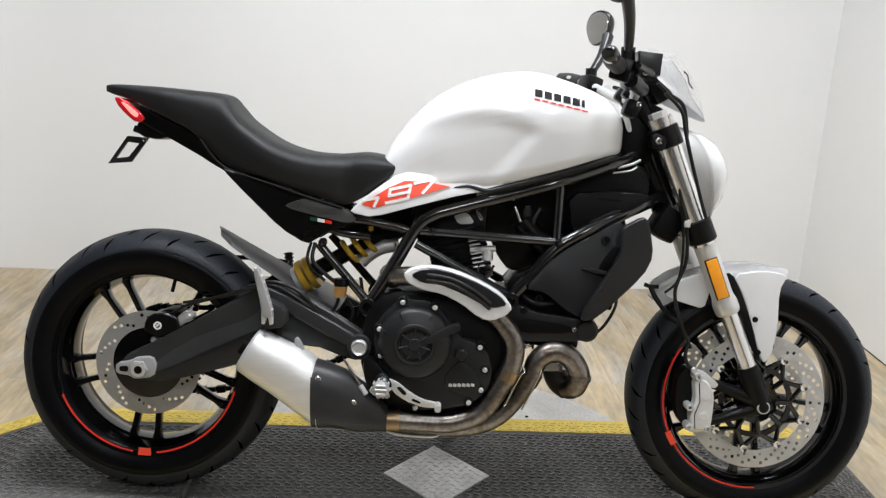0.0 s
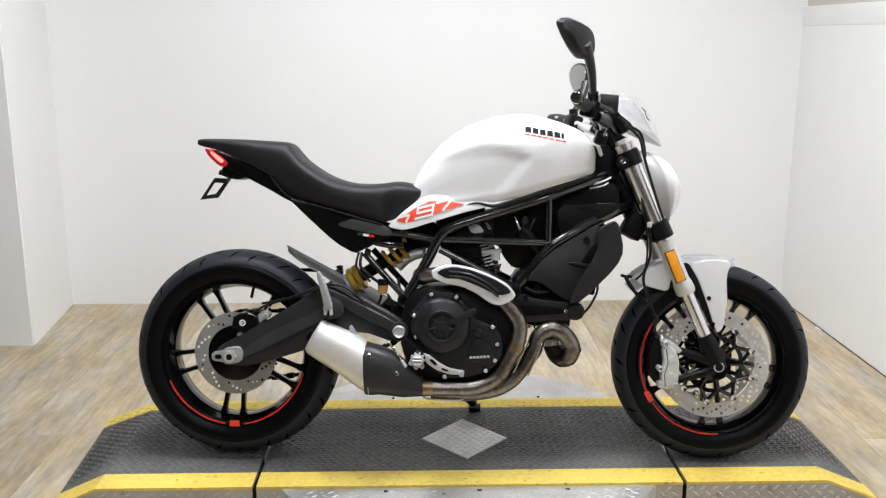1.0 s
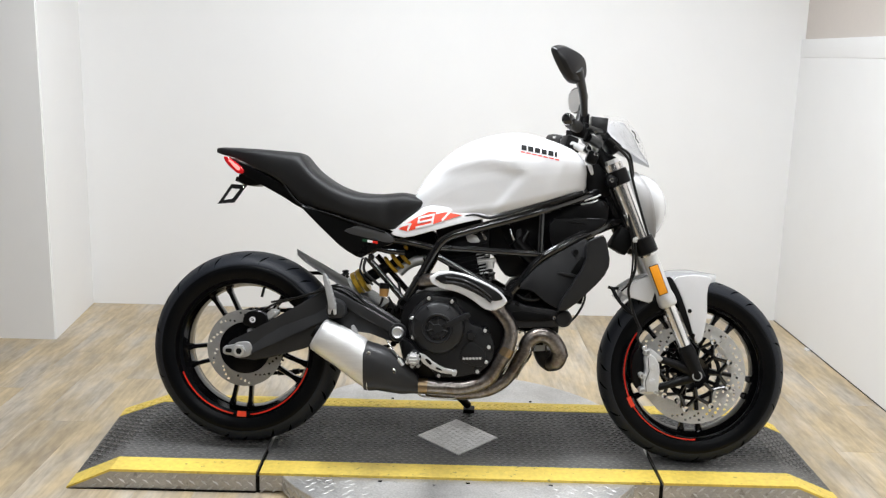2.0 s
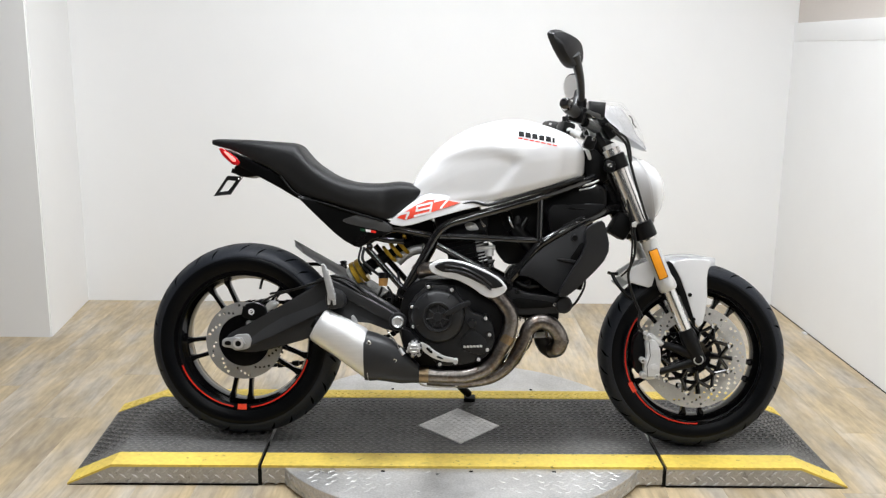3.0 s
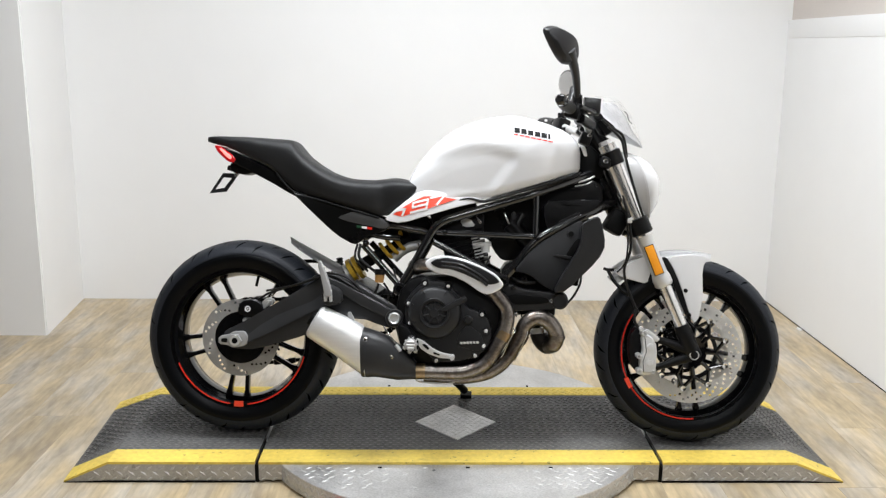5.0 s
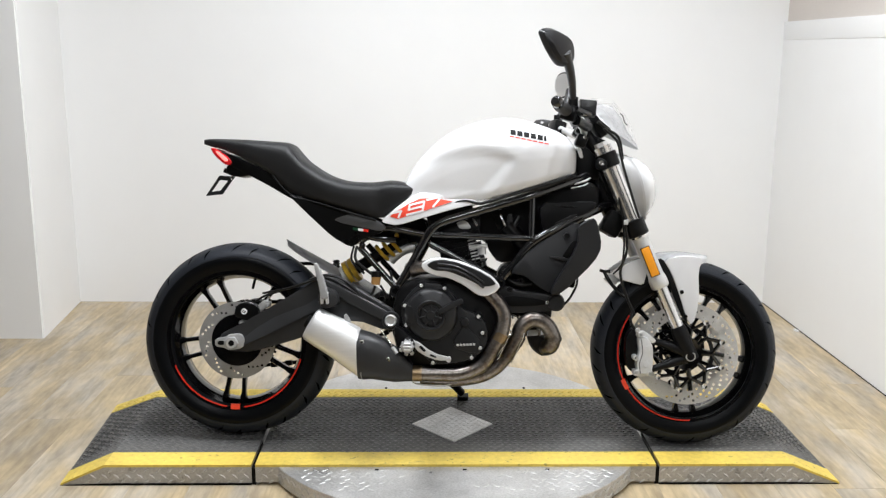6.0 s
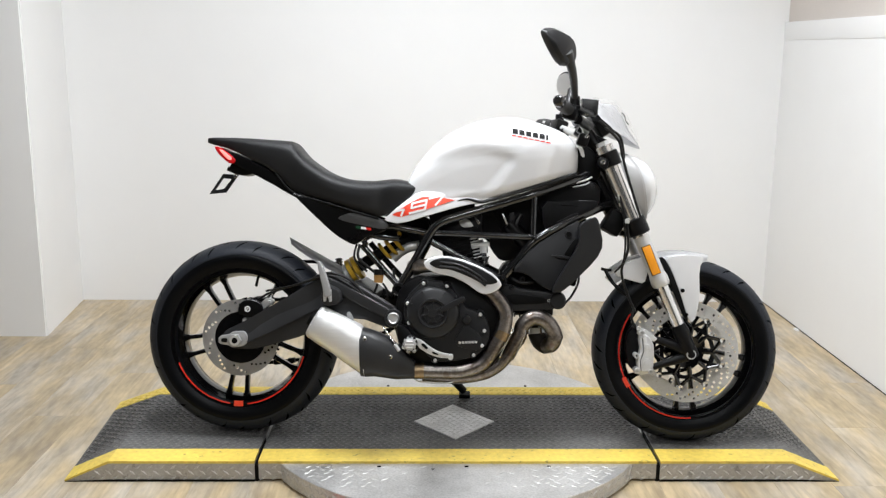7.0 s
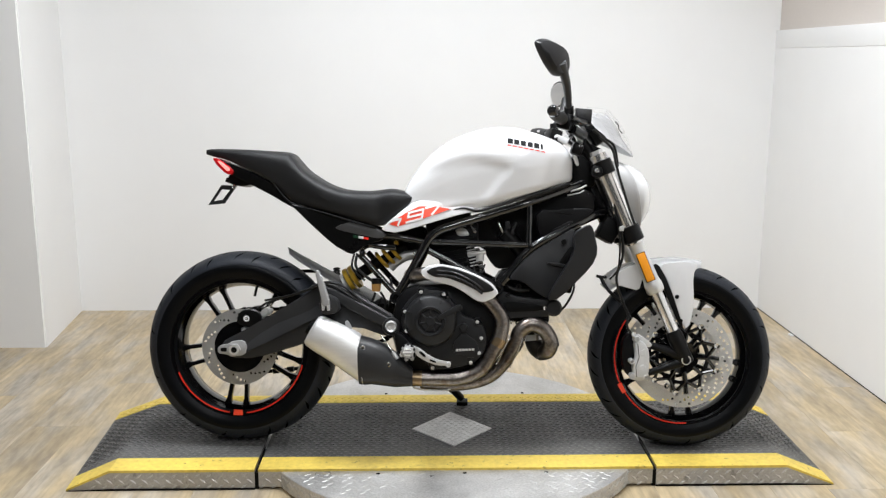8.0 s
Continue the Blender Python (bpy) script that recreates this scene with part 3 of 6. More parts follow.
def tread_band_bm(hub, crown, half, bead, n=96):
    """The rounded running surface of the tyre."""
    right = tyre_profile(crown, half, bead, 0, 10)
    profile = right[::-1] + [(r, -y) for r, y in right[1:]]
    return lathe(profile, hub, n)


def sidewall_bm(hub, crown, half, bead, n=96):
    """Both sidewalls, joined under the tread."""
    right = tyre_profile(crown, half, bead, 9, 17)
    inner = [(r - 0.004, y * 0.93) for r, y in right[:1]]
    profile = right[::-1] + inner + [(r, -y) for r, y in inner] + [(r, -y) for r, y in right]
    return lathe(profile, hub, n, ring=True)


def tread_bm(hub, crown, half, bead, count, seed):
    """Slanting rain grooves over the shoulders: near-black strips laid on the rubber as shade."""
    bm = bmesh.new()
    drop = crown - bead
    us = [0.0, 0.17, 0.34, 0.52, 0.70, 0.84, 0.905, 0.955]
    vs = [1.0, 0.993, 0.97, 0.925, 0.85, 0.765, 0.70, 0.62]
    for side in (-1, 1):
        for k in range(count):
            a0 = 2 * math.pi * (k + 0.25 * side) / count
            u0, u1, da = ((0.36, 0.88, 0.105), (0.16, 0.56, 0.07), (0.58, 0.95, 0.075))[k % 3]
            rows = []
            for s in range(6):
                f = s / 5
                u = u0 + (u1 - u0) * f
                a = a0 + da * f
                r = bead + drop * float(np.interp(u, us, vs)) + 0.0007
                w = 0.0042 * math.sin(math.pi * min(0.96, max(0.08, f)))
                y = side * half * u
                rows.append([hub + Vector((r * math.cos(a + t / r), y, r * math.sin(a + t / r))) for t in (-w, w)])
            vv = [[bm.verts.new(p) for p in row] for row in rows]
            for p, q in zip(vv, vv[1:]):
                bm.faces.new((p[0], p[1], q[1], q[0]))
    return bm


def rim_bm(hub, half, flange, barrel):
    y, f, b = half, flange, barrel
    profile = [(f - 0.001, -y), (f + 0.002, -y + 0.003), (f - 0.004, -y + 0.008), (b + 0.010, -y + 0.020), (b, -y * 0.45), (b - 0.006, 0), (b, y * 0.45), (b + 0.010, y - 0.020), (f - 0.004, y - 0.008),
               (f + 0.002, y - 0.003), (f - 0.001, y), (f - 0.013, y - 0.001), (b + 0.003, y - 0.020), (b - 0.008, y * 0.45), (b - 0.013, 0), (b - 0.008, -y * 0.45), (b + 0.003, -y + 0.020), (f - 0.013, -y + 0.001)]
    return lathe(profile, hub, 96, ring=True)


def spoke_bm(hub, angle, offset, r0, r1, y0, y1, w0, w1, depth):
    """A cast spoke that runs beside the radius at that angle."""
    a = radians(angle)
    d, n = Vector((math.cos(a), 0, math.sin(a))), Vector((-math.sin(a), 0, math.cos(a)))
    rings = []
    for f in (0, 0.15, 0.5, 0.85, 1):
        c = hub + d * (r0 + (r1 - r0) * f) + n * offset * (0.55 + 0.45 * f) + Vector((0, y0 + (y1 - y0) * f, 0))
        w = w0 + (w1 - w0) * f + (0.006 if f in (0, 1) else 0)
        rings.append([c + n * u * w + Vector((0, v * depth, 0)) for u, v in ((-1, -0.6), (-0.6, -1), (0.6, -1), (1, -0.6), (1, 0.6), (0.6, 1), (-0.6, 1), (-1, 0.6))])
    return loft(rings)


def perforated(hub, r0, r1, y, thick, n, holes, waves=0):
    """A brake disc with drilled holes that go right through."""
    bm = bmesh.new()
    levels = np.linspace(r0, r1, 7)
    grid = []
    for j, r in enumerate(levels):
        ring = []
        for k in range(n):
            rr = r + (0.0016 * math.cos(2 * math.pi * k / n * waves) if waves and j == 6 else 0)
            a = 2 * math.pi * k / n
            ring.append(bm.verts.new(hub + Vector((rr * math.cos(a), y, rr * math.sin(a)))))
        grid.append(ring)
    for j in range(6):
        for k in range(n):
            if holes(j, k):
                continue
            bm.faces.new((grid[j][k], grid[j][(k + 1) % n], grid[j + 1][(k + 1) % n], grid[j + 1][k]))
    bmesh.ops.solidify(bm, geom=bm.faces[:], thickness=thick)
    return bm


def arc_band(hub, r0, r1, y, a0, a1, n=40):
    bm = bmesh.new()
    rows = []
    for k in range(n + 1):
        a = radians(a0 + (a1 - a0) * k / n)
        rows.append([bm.verts.new(hub + Vector((r * math.cos(a), yy, r * math.sin(a)))) for r, yy in ((r0, y), (r1, y), (r1, y + 0.0012), (r0, y + 0.0012))])
    for p, q in zip(rows, rows[1:]):
        for i in range(4):
            bm.faces.new((p[i], p[(i + 1) % 4], q[(i + 1) % 4], q[i]))
    return bm


# rear wheel
rw = part("rear_wheel", rim_bm(REAR_HUB, 0.078, 0.226, 0.207), RIM, bike, "gloss black cast rear wheel with red pinstripe")
tyre = part("tyre", sidewall_bm(REAR_HUB, 0.310, 0.088, 0.214), RUBBER, rw, "black sports tyre with slanting grooves", 60)
part("tyre_tread", tread_band_bm(REAR_HUB, 0.310, 0.088, 0.214), SCRUBBED, rw, "scrubbed grey-black tyre tread", 60)
tagged(part("tread_pattern", tread_bm(REAR_HUB, 0.310, 0.088, 0.214, 36, 1), GROOVE, rw), kind="stuff")
part("hub", lathe([(0.012, -0.10), (0.034, -0.10), (0.036, -0.06), (0.045, -0.045), (0.045, 0.045), (0.036, 0.06), (0.034, 0.10), (0.012, 0.10)], REAR_HUB, 40, ring=True), RIM, rw)
for k in range(5):
    for side in (-1, 1):
        part("spoke", spoke_bm(REAR_HUB, 264 + 72 * k, side * 0.030, 0.036, 0.201, 0, -0.012, 0.0078, 0.0066, 0.016), RIM, rw)
part("red_pinstripe", arc_band(REAR_HUB, 0.2115, 0.2160, -0.0782, 203, 262), RED, rw)
part("red_pinstripe", arc_band(REAR_HUB, 0.2115, 0.2160, -0.0782, 277, 345), RED, rw)
part("red_block", arc_band(REAR_HUB, 0.203, 0.221, -0.0786, 265.5, 273.5, 6), ORANGE, rw)
part("brake_disc", perforated(REAR_HUB, 0.083, 0.1235, -0.066, 0.005, 100, lambda j, k: (k % 10, j) in ((1, 1), (3, 2), (5, 3), (7, 4))), DULLDISC, rw, "drilled steel brake disc")
part("disc_carrier", lathe([(0.03, -0.066), (0.088, -0.064), (0.088, -0.059), (0.03, -0.056)], REAR_HUB, 40, ring=True), RIM, rw)
bm = lathe([(0.070, 0.079), (0.104, 0.079), (0.104, 0.086), (0.070, 0.086)], REAR_HUB, 60, ring=True)
for k in range(44):
    a = 2 * math.pi * k / 44
    block((REAR_HUB.x + 0.107 * math.cos(a), 0.0825, REAR_HUB.z + 0.107 * math.sin(a)), (0.009, 0.006, 0.006), 0, (0, -math.degrees(a), 0), bm)
for k in range(5):
    a = radians(30 + 72 * k)
    rod(REAR_HUB + Vector((0.036 * math.cos(a), 0.080, 0.036 * math.sin(a))), REAR_HUB + Vector((0.076 * math.cos(a), 0.0825, 0.076 * math.sin(a))), 0.012, bm, 10)
part("sprocket", bm, GAP, rw)
part("axle", lathe([(0.0085, -0.142), (0.0165, -0.142), (0.0175, -0.135), (0.0175, 0.135), (0.0085, 0.135)], REAR_HUB, 30, ring=True), CAST, rw, "hollow silver axle end")
part("valve", rod(REAR_HUB + Vector((0.040, 0, 0.190)), REAR_HUB + Vector((0.034, -0.004, 0.160)), 0.0045), HOSE, rw)

# front wheel
fw = part("front_wheel", rim_bm(FRONT_HUB, 0.054, 0.224, 0.202), RIM, bike, "gloss black cast front wheel with red pinstripe")
part("tyre", sidewall_bm(FRONT_HUB, 0.294, 0.062, 0.213), RUBBER, fw, "black sports tyre with slanting grooves", 60)
part("tyre_tread", tread_band_bm(FRONT_HUB, 0.294, 0.062, 0.213), SCRUBBED, fw, "scrubbed grey-black tyre tread", 60)
tagged(part("tread_pattern", tread_bm(FRONT_HUB, 0.294, 0.062, 0.213, 34, 2), GROOVE, fw), kind="stuff")
part("hub", lathe([(0.012, -0.058), (0.040, -0.058), (0.044, -0.04), (0.036, -0.02), (0.036, 0.02), (0.044, 0.04), (0.040, 0.058), (0.012, 0.058)], FRONT_HUB, 40, ring=True), RIM, fw)
for k in range(5):
    for side in (-1, 1):
        part("spoke", spoke_bm(FRONT_HUB, 273 + 72 * k, side * 0.028, 0.038, 0.196, 0, 0, 0.007, 0.0062, 0.014), RIM, fw)
part("red_pinstripe", arc_band(FRONT_HUB, 0.2115, 0.2155, -0.0546, 147, 204), RED, fw)
part("red_pinstripe", arc_band(FRONT_HUB, 0.2115, 0.2155, -0.0546, 212, 275), RED, fw)
part("red_block", arc_band(FRONT_HUB, 0.208, 0.222, -0.0550, 204, 213, 8), ORANGE, fw)


def front_holes(j, k):
    return (k % 6, j) in ((0, 1), (0, 4), (2, 3), (4, 2))


for side in (-1, 1):
    d = part("brake_disc", perforated(FRONT_HUB, 0.118, 0.1605, side * 0.066, -0.005 * side, 132, front_holes), DISC, fw, "drilled steel brake disc with silver buttons")
    part("disc_carrier", lathe([(0.032, side * 0.055), (0.050, side * 0.060), (0.052, side * 0.066), (0.032, side * 0.063)], FRONT_HUB, 40, ring=True), RIM, d)
    for k in range(9):
        a = 20 + 40 * k
        tip = FRONT_HUB + Vector((0.1130 * math.cos(radians(a)), side * 0.064, 0.1130 * math.sin(radians(a))))
        if side > 0:
            continue
        for turn in (-17, 17):
            root = FRONT_HUB + Vector((0.081 * math.cos(radians(a + turn)), -0.064, 0.081 * math.sin(radians(a + turn))))
            part("carrier_arm", rod(root, tip, 0.0052, None, 8, 0.0062), RIM, d)
        root = FRONT_HUB + Vector((0.046 * math.cos(radians(a + 20)), -0.064, 0.046 * math.sin(radians(a + 20))))
        part("carrier_arm", rod(root, FRONT_HUB + Vector((0.080 * math.cos(radians(a + 20)), -0.064, 0.080 * math.sin(radians(a + 20)))), 0.0066, None, 8), RIM, d)
    part("carrier_ring", lathe([(0.0745, side * 0.061), (0.0865, side * 0.061), (0.0865, side * 0.067), (0.0745, side * 0.067)], FRONT_HUB, 60, ring=True), RIM, d)
    for k in range(9):
        a = radians(20 + 40 * k)
        p = FRONT_HUB + Vector((0.1155 * math.cos(a), 0, 0.1155 * math.sin(a)))
        part("disc_button", lathe([(0.003, side * 0.072), (0.0085, side * 0.073), (0.0100, side * 0.070), (0.0100, side * 0.060), (0.003, side * 0.060)], p, 16, ring=True), CHROME, d)
part("axle", lathe([(0.0120, -0.126), (0.0142, -0.126), (0.0152, -0.123), (0.0152, 0.112), (0.0120, 0.112)], FRONT_HUB, 30, ring=True), CAST, fw, "hollow axle end")

# frame
frame_main = sweep([(0.525, -0.125, 0.490), (0.579, -0.13, 0.586), (0.618, -0.132, 0.660), (0.652, -0.132, 0.693), (0.705, -0.132, 0.713), (0.824, -0.132, 0.749), (0.947, -0.125, 0.788), (1.085, -0.075, 0.840), (1.135, -0.03, 0.862)], 0.0145)
fr = part("frame", frame_main, TUBE, bike, "black tubular steel trellis frame")


def frame_pair(points, r, steps=6, near=True):
    bm = sweep(points, r, steps=steps)
    o = mirrored(bm)
    part("frame_tube", bm, TUBE, fr)
    part("frame_tube", o, TUBE, fr)


part("frame_tube", mirrored(sweep([(0.525, -0.125, 0.490), (0.579, -0.13, 0.586), (0.618, -0.132, 0.660), (0.652, -0.132, 0.693), (0.705, -0.132, 0.713), (0.824, -0.132, 0.749), (0.947, -0.125, 0.788), (1.085, -0.075, 0.840), (1.135, -0.03, 0.862)], 0.0145)), TUBE, fr)
frame_pair([(0.843, -0.128, 0.520), (0.885, -0.132, 0.571), (0.938, -0.132, 0.637), (1.017, -0.126, 0.686), (1.139, -0.085, 0.744), (1.185, -0.03, 0.760)], 0.0145)
frame_pair([(0.632, -0.132, 0.660), (0.937, -0.130, 0.651)], 0.0108, 1)
frame_pair([(0.622, -0.132, 0.632), (0.832, -0.128, 0.526)], 0.0108, 1)
frame_pair([(0.938, -0.128, 0.780), (0.937, -0.130, 0.648)], 0.0105, 1)
frame_pair([(0.402, -0.112, 0.618), (0.515, -0.120, 0.496)], 0.0100, 1)
frame_pair([(0.400, -0.105, 0.640), (0.470, -0.115, 0.676), (0.560, -0.122, 0.668), (0.625, -0.130, 0.655)], 0.0105)
frame_pair([(0.18, -0.075, 0.800), (0.30, -0.09, 0.735), (0.42, -0.105, 0.655), (0.52, -0.118, 0.64)], 0.0100)
for x, z in ((0.521, 0.484), (0.840, 0.514)):
    bm = lathe([(0.0105, -0.150), (0.0185, -0.150), (0.0195, -0.147), (0.0195, -0.100), (0.0105, -0.100)], (x, 0, z), 26, ring=True)
    both("frame_boss", bm, TUBE, fr)
    part("dark_bolt", lathe([(0.0001, -0.138), (0.0104, -0.138), (0.0104, -0.110)], (x, 0, z), 20), GAP, fr)
for x, y, z in ((0.660, -0.134, 0.662), (0.940, -0.140, 0.650), (0.412, -0.122, 0.622)):
    part("weld_boss", lathe([(0.0001, -0.012), (0.006, -0.011), (0.009, -0.006), (0.010, 0.01)], (x, y, z), 16), TUBE, fr)
bm = rod((1.120, 0, 0.905), (1.205, 0, 0.735), 0.034)
part("steering_head", bm, TUBE, fr)

# engine
crank = slab([(0.515, 0.47), (0.56, 0.525), (0.70, 0.53), (0.80, 0.515), (0.845, 0.46), (0.835, 0.36), (0.80, 0.27), (0.73, 0.225), (0.58, 0.235), (0.51, 0.33)], -0.155, 0.155, 0.012, 1)
eng = part("engine", crank, ENGINE, bike, "matt black twin-cylinder engine with round clutch cover")
CL = Vector((0.633, 0, 0.418))
prof = [(0.0001, -0.222), (0.013, -0.222), (0.015, -0.219), (0.029, -0.219), (0.031, -0.214), (0.036, -0.214), (0.038, -0.221), (0.044, -0.222), (0.047, -0.217), (0.070, -0.211), (0.077, -0.204), (0.081, -0.194), (0.083, -0.150)]
part("clutch_cover", lathe(prof, CL, 72), BELT, eng, "round matt black clutch cover")
for k in range(7):
    a = radians(38 + 360 / 7 * k)
    p, q = CL + Vector((0.014 * math.cos(a), -0.2190, 0.014 * math.sin(a))), CL + Vector((0.036 * math.cos(a), -0.2190, 0.036 * math.sin(a)))
    part("cover_rib", rod(p, q, 0.0026, None, 8), BELT, eng)
for a in (25, 62, 118, 158, 205):
    ca, sa = math.cos(radians(a)), math.sin(radians(a))
    part("cover_rib", block((CL.x + 0.062 * ca, -0.2105, CL.z + 0.062 * sa), (0.030, 0.006, 0.0024), 0.0008, (0, -a, 0)), BELT, eng)
part("cover_arm", slab([(0.650, 0.432), (0.712, 0.468), (0.728, 0.470), (0.732, 0.456), (0.716, 0.450), (0.662, 0.420)], -0.224, -0.200, 0.003, 1), BELT, eng)
part("case_cover", slab([(0.700, 0.478), (0.732, 0.432), (0.765, 0.424), (0.797, 0.402), (0.808, 0.355), (0.798, 0.313), (0.760, 0.282), (0.700, 0.268), (0.640, 0.264), (0.590, 0.310), (0.550, 0.368), (0.540, 0.42), (0.550, 0.466), (0.600, 0.515), (0.670, 0.512)], -0.186, -0.150, 0.007, 1), BELT, eng)
part("case_pad", slab([(0.705, 0.352), (0.735, 0.385), (0.780, 0.350), (0.782, 0.312), (0.762, 0.300), (0.700, 0.318)], -0.190, -0.180, 0.003, 1), BELT, eng)
part("water_cap", lathe([(0.0001, -0.206), (0.010, -0.206), (0.0125, -0.203), (0.014, -0.180)], (0.735, 0, 0.398), 24), BELT, eng)
for x, z, y in ((0.673, 0.499, -0.196), (0.602, 0.506, -0.190), (0.553, 0.444, -0.190), (0.558, 0.384, -0.190), (0.777, 0.414, -0.188), (0.790, 0.364, -0.188), (0.784, 0.318, -0.188), (0.758, 0.288, -0.188), (0.640, 0.270, -0.188)):
    part("cover_boss", lathe([(0.010, -0.004), (0.0115, 0.0), (0.0125, 0.035)], (x, y + 0.003, z), 18), BELT, eng)
    part("cover_bolt", bolt_bm(x, y, z, 0.0058, 0.004), CAST, eng, "small bright cap bolt")
# maker's lettering on the cover: plain bars
for k in range(6):
    part("lettering_bar", block((0.7155 + 0.0098 * k, -0.1915, 0.3265 + 0.0006 * k), (0.0080, 0.0022, 0.0070), 0.0006, (0, 12, 0)), CAST, eng)
# upright rear cylinder
fin_axis = pose(0.715, 0, 0.60, 0, -14, 0)
bm = block((0, 0, 0), (0.120, 0.19, 0.22), 0.01)
bm.transform(fin_axis)
part("rear_cylinder", bm, ENGINE, eng)
for k in range(9):
    bm = block((0.010, 0, -0.055 + 0.0145 * k), (0.130, 0.226, 0.0042), 0.0012, segments=1)
    bm.transform(fin_axis)
    part("cooling_fin", bm, ENGINE, eng)
for k in range(7):
    bm = block((0.047, -0.116, -0.026 + 0.0100 * k), (0.026, 0.026, 0.0032), 0.001, segments=1)
    bm.transform(fin_axis)
    part("fin_tip", bm, LIGHTGREY, eng)
bm = block((0.0, 0, 0.125), (0.150, 0.20, 0.075), 0.014)
bm.transform(fin_axis)
part("cylinder_head", bm, ENGINE, eng)
# forward cylinder with its belt cover
bm = block((0.91, 0.0, 0.462), (0.20, 0.19, 0.115), 0.012, (0, 4, 0))
part("front_cylinder", bm, ENGINE, eng)
for k in range(7):
    bm = block((0.872 + 0.016 * k, 0, 0.440 - 0.001 * k), (0.0042, 0.205, 0.080), 0.0012, (0, 4, 0), segments=1)
    part("cooling_fin", bm, ENGINE, eng)
belt = slab([(0.835, 0.495), (0.862, 0.506), (0.900, 0.490), (1.000, 0.481), (1.036, 0.470), (1.045, 0.452), (1.030, 0.434), (0.995, 0.428), (0.880, 0.420), (0.838, 0.430)], -0.138, -0.112, 0.006, 1)
bc = part("belt_cover", belt, BELT, eng, "long black belt cover with one bright bolt")
# Black slab laid on the cover for the shade of its recess.
part("cover_recess", slab([(0.858, 0.478), (0.985, 0.464), (0.985, 0.446), (0.858, 0.440)], -0.1405, -0.134, 0.002, 1), GAP, bc)
part("cover_bolt", bolt_bm(0.988, -0.141, 0.456, 0.006, 0.005), CHROME, bc)
part("cover_bolt", bolt_bm(0.872, -0.139, 0.494, 0.008, 0.005), ENGINE, bc)
part("cam_end_cap", lathe([(0.0001, -0.146), (0.020, -0.146), (0.026, -0.141), (0.028, -0.11)], (1.016, 0, 0.455), 30), BELT, bc)
# dark inside: airbox slab that also blocks the view through, throttle bodies
inner = slab([(0.60, 0.700), (0.70, 0.725), (0.80, 0.755), (0.95, 0.80), (1.08, 0.845), (1.15, 0.82), (1.15, 0.755), (1.04, 0.70), (0.945, 0.645), (0.885, 0.575), (0.838, 0.572), (0.812, 0.602), (0.79, 0.645), (0.70, 0.67), (0.62, 0.665)], -0.066, 0.075, 0.01, 1)
air = part("airbox", inner, PLASTIC, bike, "black airbox and intake parts inside the frame")
part("throttle_body", rod((0.86, -0.078, 0.69), (0.93, -0.078, 0.62), 0.026), PLASTIC, air)
part("intake_duct", sweep([(0.90, -0.085, 0.72), (0.885, -0.09, 0.69), (0.895, -0.09, 0.665), (0.92, -0.088, 0.655)], 0.009), HOSE, air)
part("intake_plate", slab([(0.862, 0.725), (0.880, 0.728), (0.880, 0.66), (0.862, 0.655)], -0.095, -0.080, 0.002, 1), SHROUD, air)
part("clip", slab([(0.702, 0.700), (0.735, 0.706), (0.755, 0.680), (0.715, 0.676)], -0.105, -0.090, 0.003, 1), CAST, air)
part("clip", slab([(0.750, 0.714), (0.758, 0.712), (0.774, 0.690), (0.764, 0.688)], -0.110, -0.10, 0.002, 1), CHROME, air)
part("clip", sweep([(0.842, -0.10, 0.724), (0.848, -0.104, 0.708), (0.856, -0.104, 0.690)], 0.0035), CHROME, air)
part("coil", rod((0.785, -0.112, 0.630), (0.785, -0.112, 0.600), 0.013), CAST, air)
part("spark_plug", rod((0.745, -0.115, 0.622), (0.802, -0.120, 0.628), 0.007), CAST, air)
part("spark_lead", sweep([(0.770, -0.12, 0.600), (0.765, -0.13, 0.575), (0.785, -0.13, 0.562), (0.800, -0.125, 0.590)], 0.003), HOSE, air)
part("side_cover", slab([(0.958, 0.762), (1.060, 0.768), (1.142, 0.768), (1.128, 0.742), (1.040, 0.702), (0.970, 0.668)], -0.122, -0.09, 0.005, 1), ENGINE, air, "flat dark grey cover inside the frame")
part("cover_rib", slab([(1.010, 0.700), (1.062, 0.727), (1.075, 0.728), (1.068, 0.720), (1.015, 0.697)], -0.128, -0.118, 0.002, 0), SHROUD, air)
# Slot shade as a thin black slab on the cover.
part("cover_slot", slab([(1.010, 0.755), (1.075, 0.752), (1.075, 0.747), (1.030, 0.749)], -0.1235, -0.115, 0.001, 0), GAP, air)

part("oil_line", sweep([(0.862, -0.10, 0.545), (0.875, -0.118, 0.520), (0.905, -0.122, 0.508), (0.940, -0.118, 0.512)], 0.007), HOSE, eng)
part("oil_union", lathe([(0.004, -0.128), (0.010, -0.128), (0.011, -0.118), (0.011, -0.09)], (0.906, 0, 0.520), 6), ENGINE, eng)
# Added black filler slabs keep the gaps round the engine dark.
part("battery_box", slab([(0.400, 0.680), (0.480, 0.705), (0.610, 0.715), (0.606, 0.640), (0.560, 0.617), (0.504, 0.632), (0.457, 0.632), (0.412, 0.640)], 0.000, 0.080, 0.008, 1), PLASTIC, air)
part("cylinder_cover", slab([(0.610, 0.690), (0.700, 0.720), (0.780, 0.730), (0.778, 0.650), (0.748, 0.635), (0.742, 0.585), (0.667, 0.592), (0.622, 0.634)], -0.104, 0.100, 0.008, 1), ENGINE, eng)
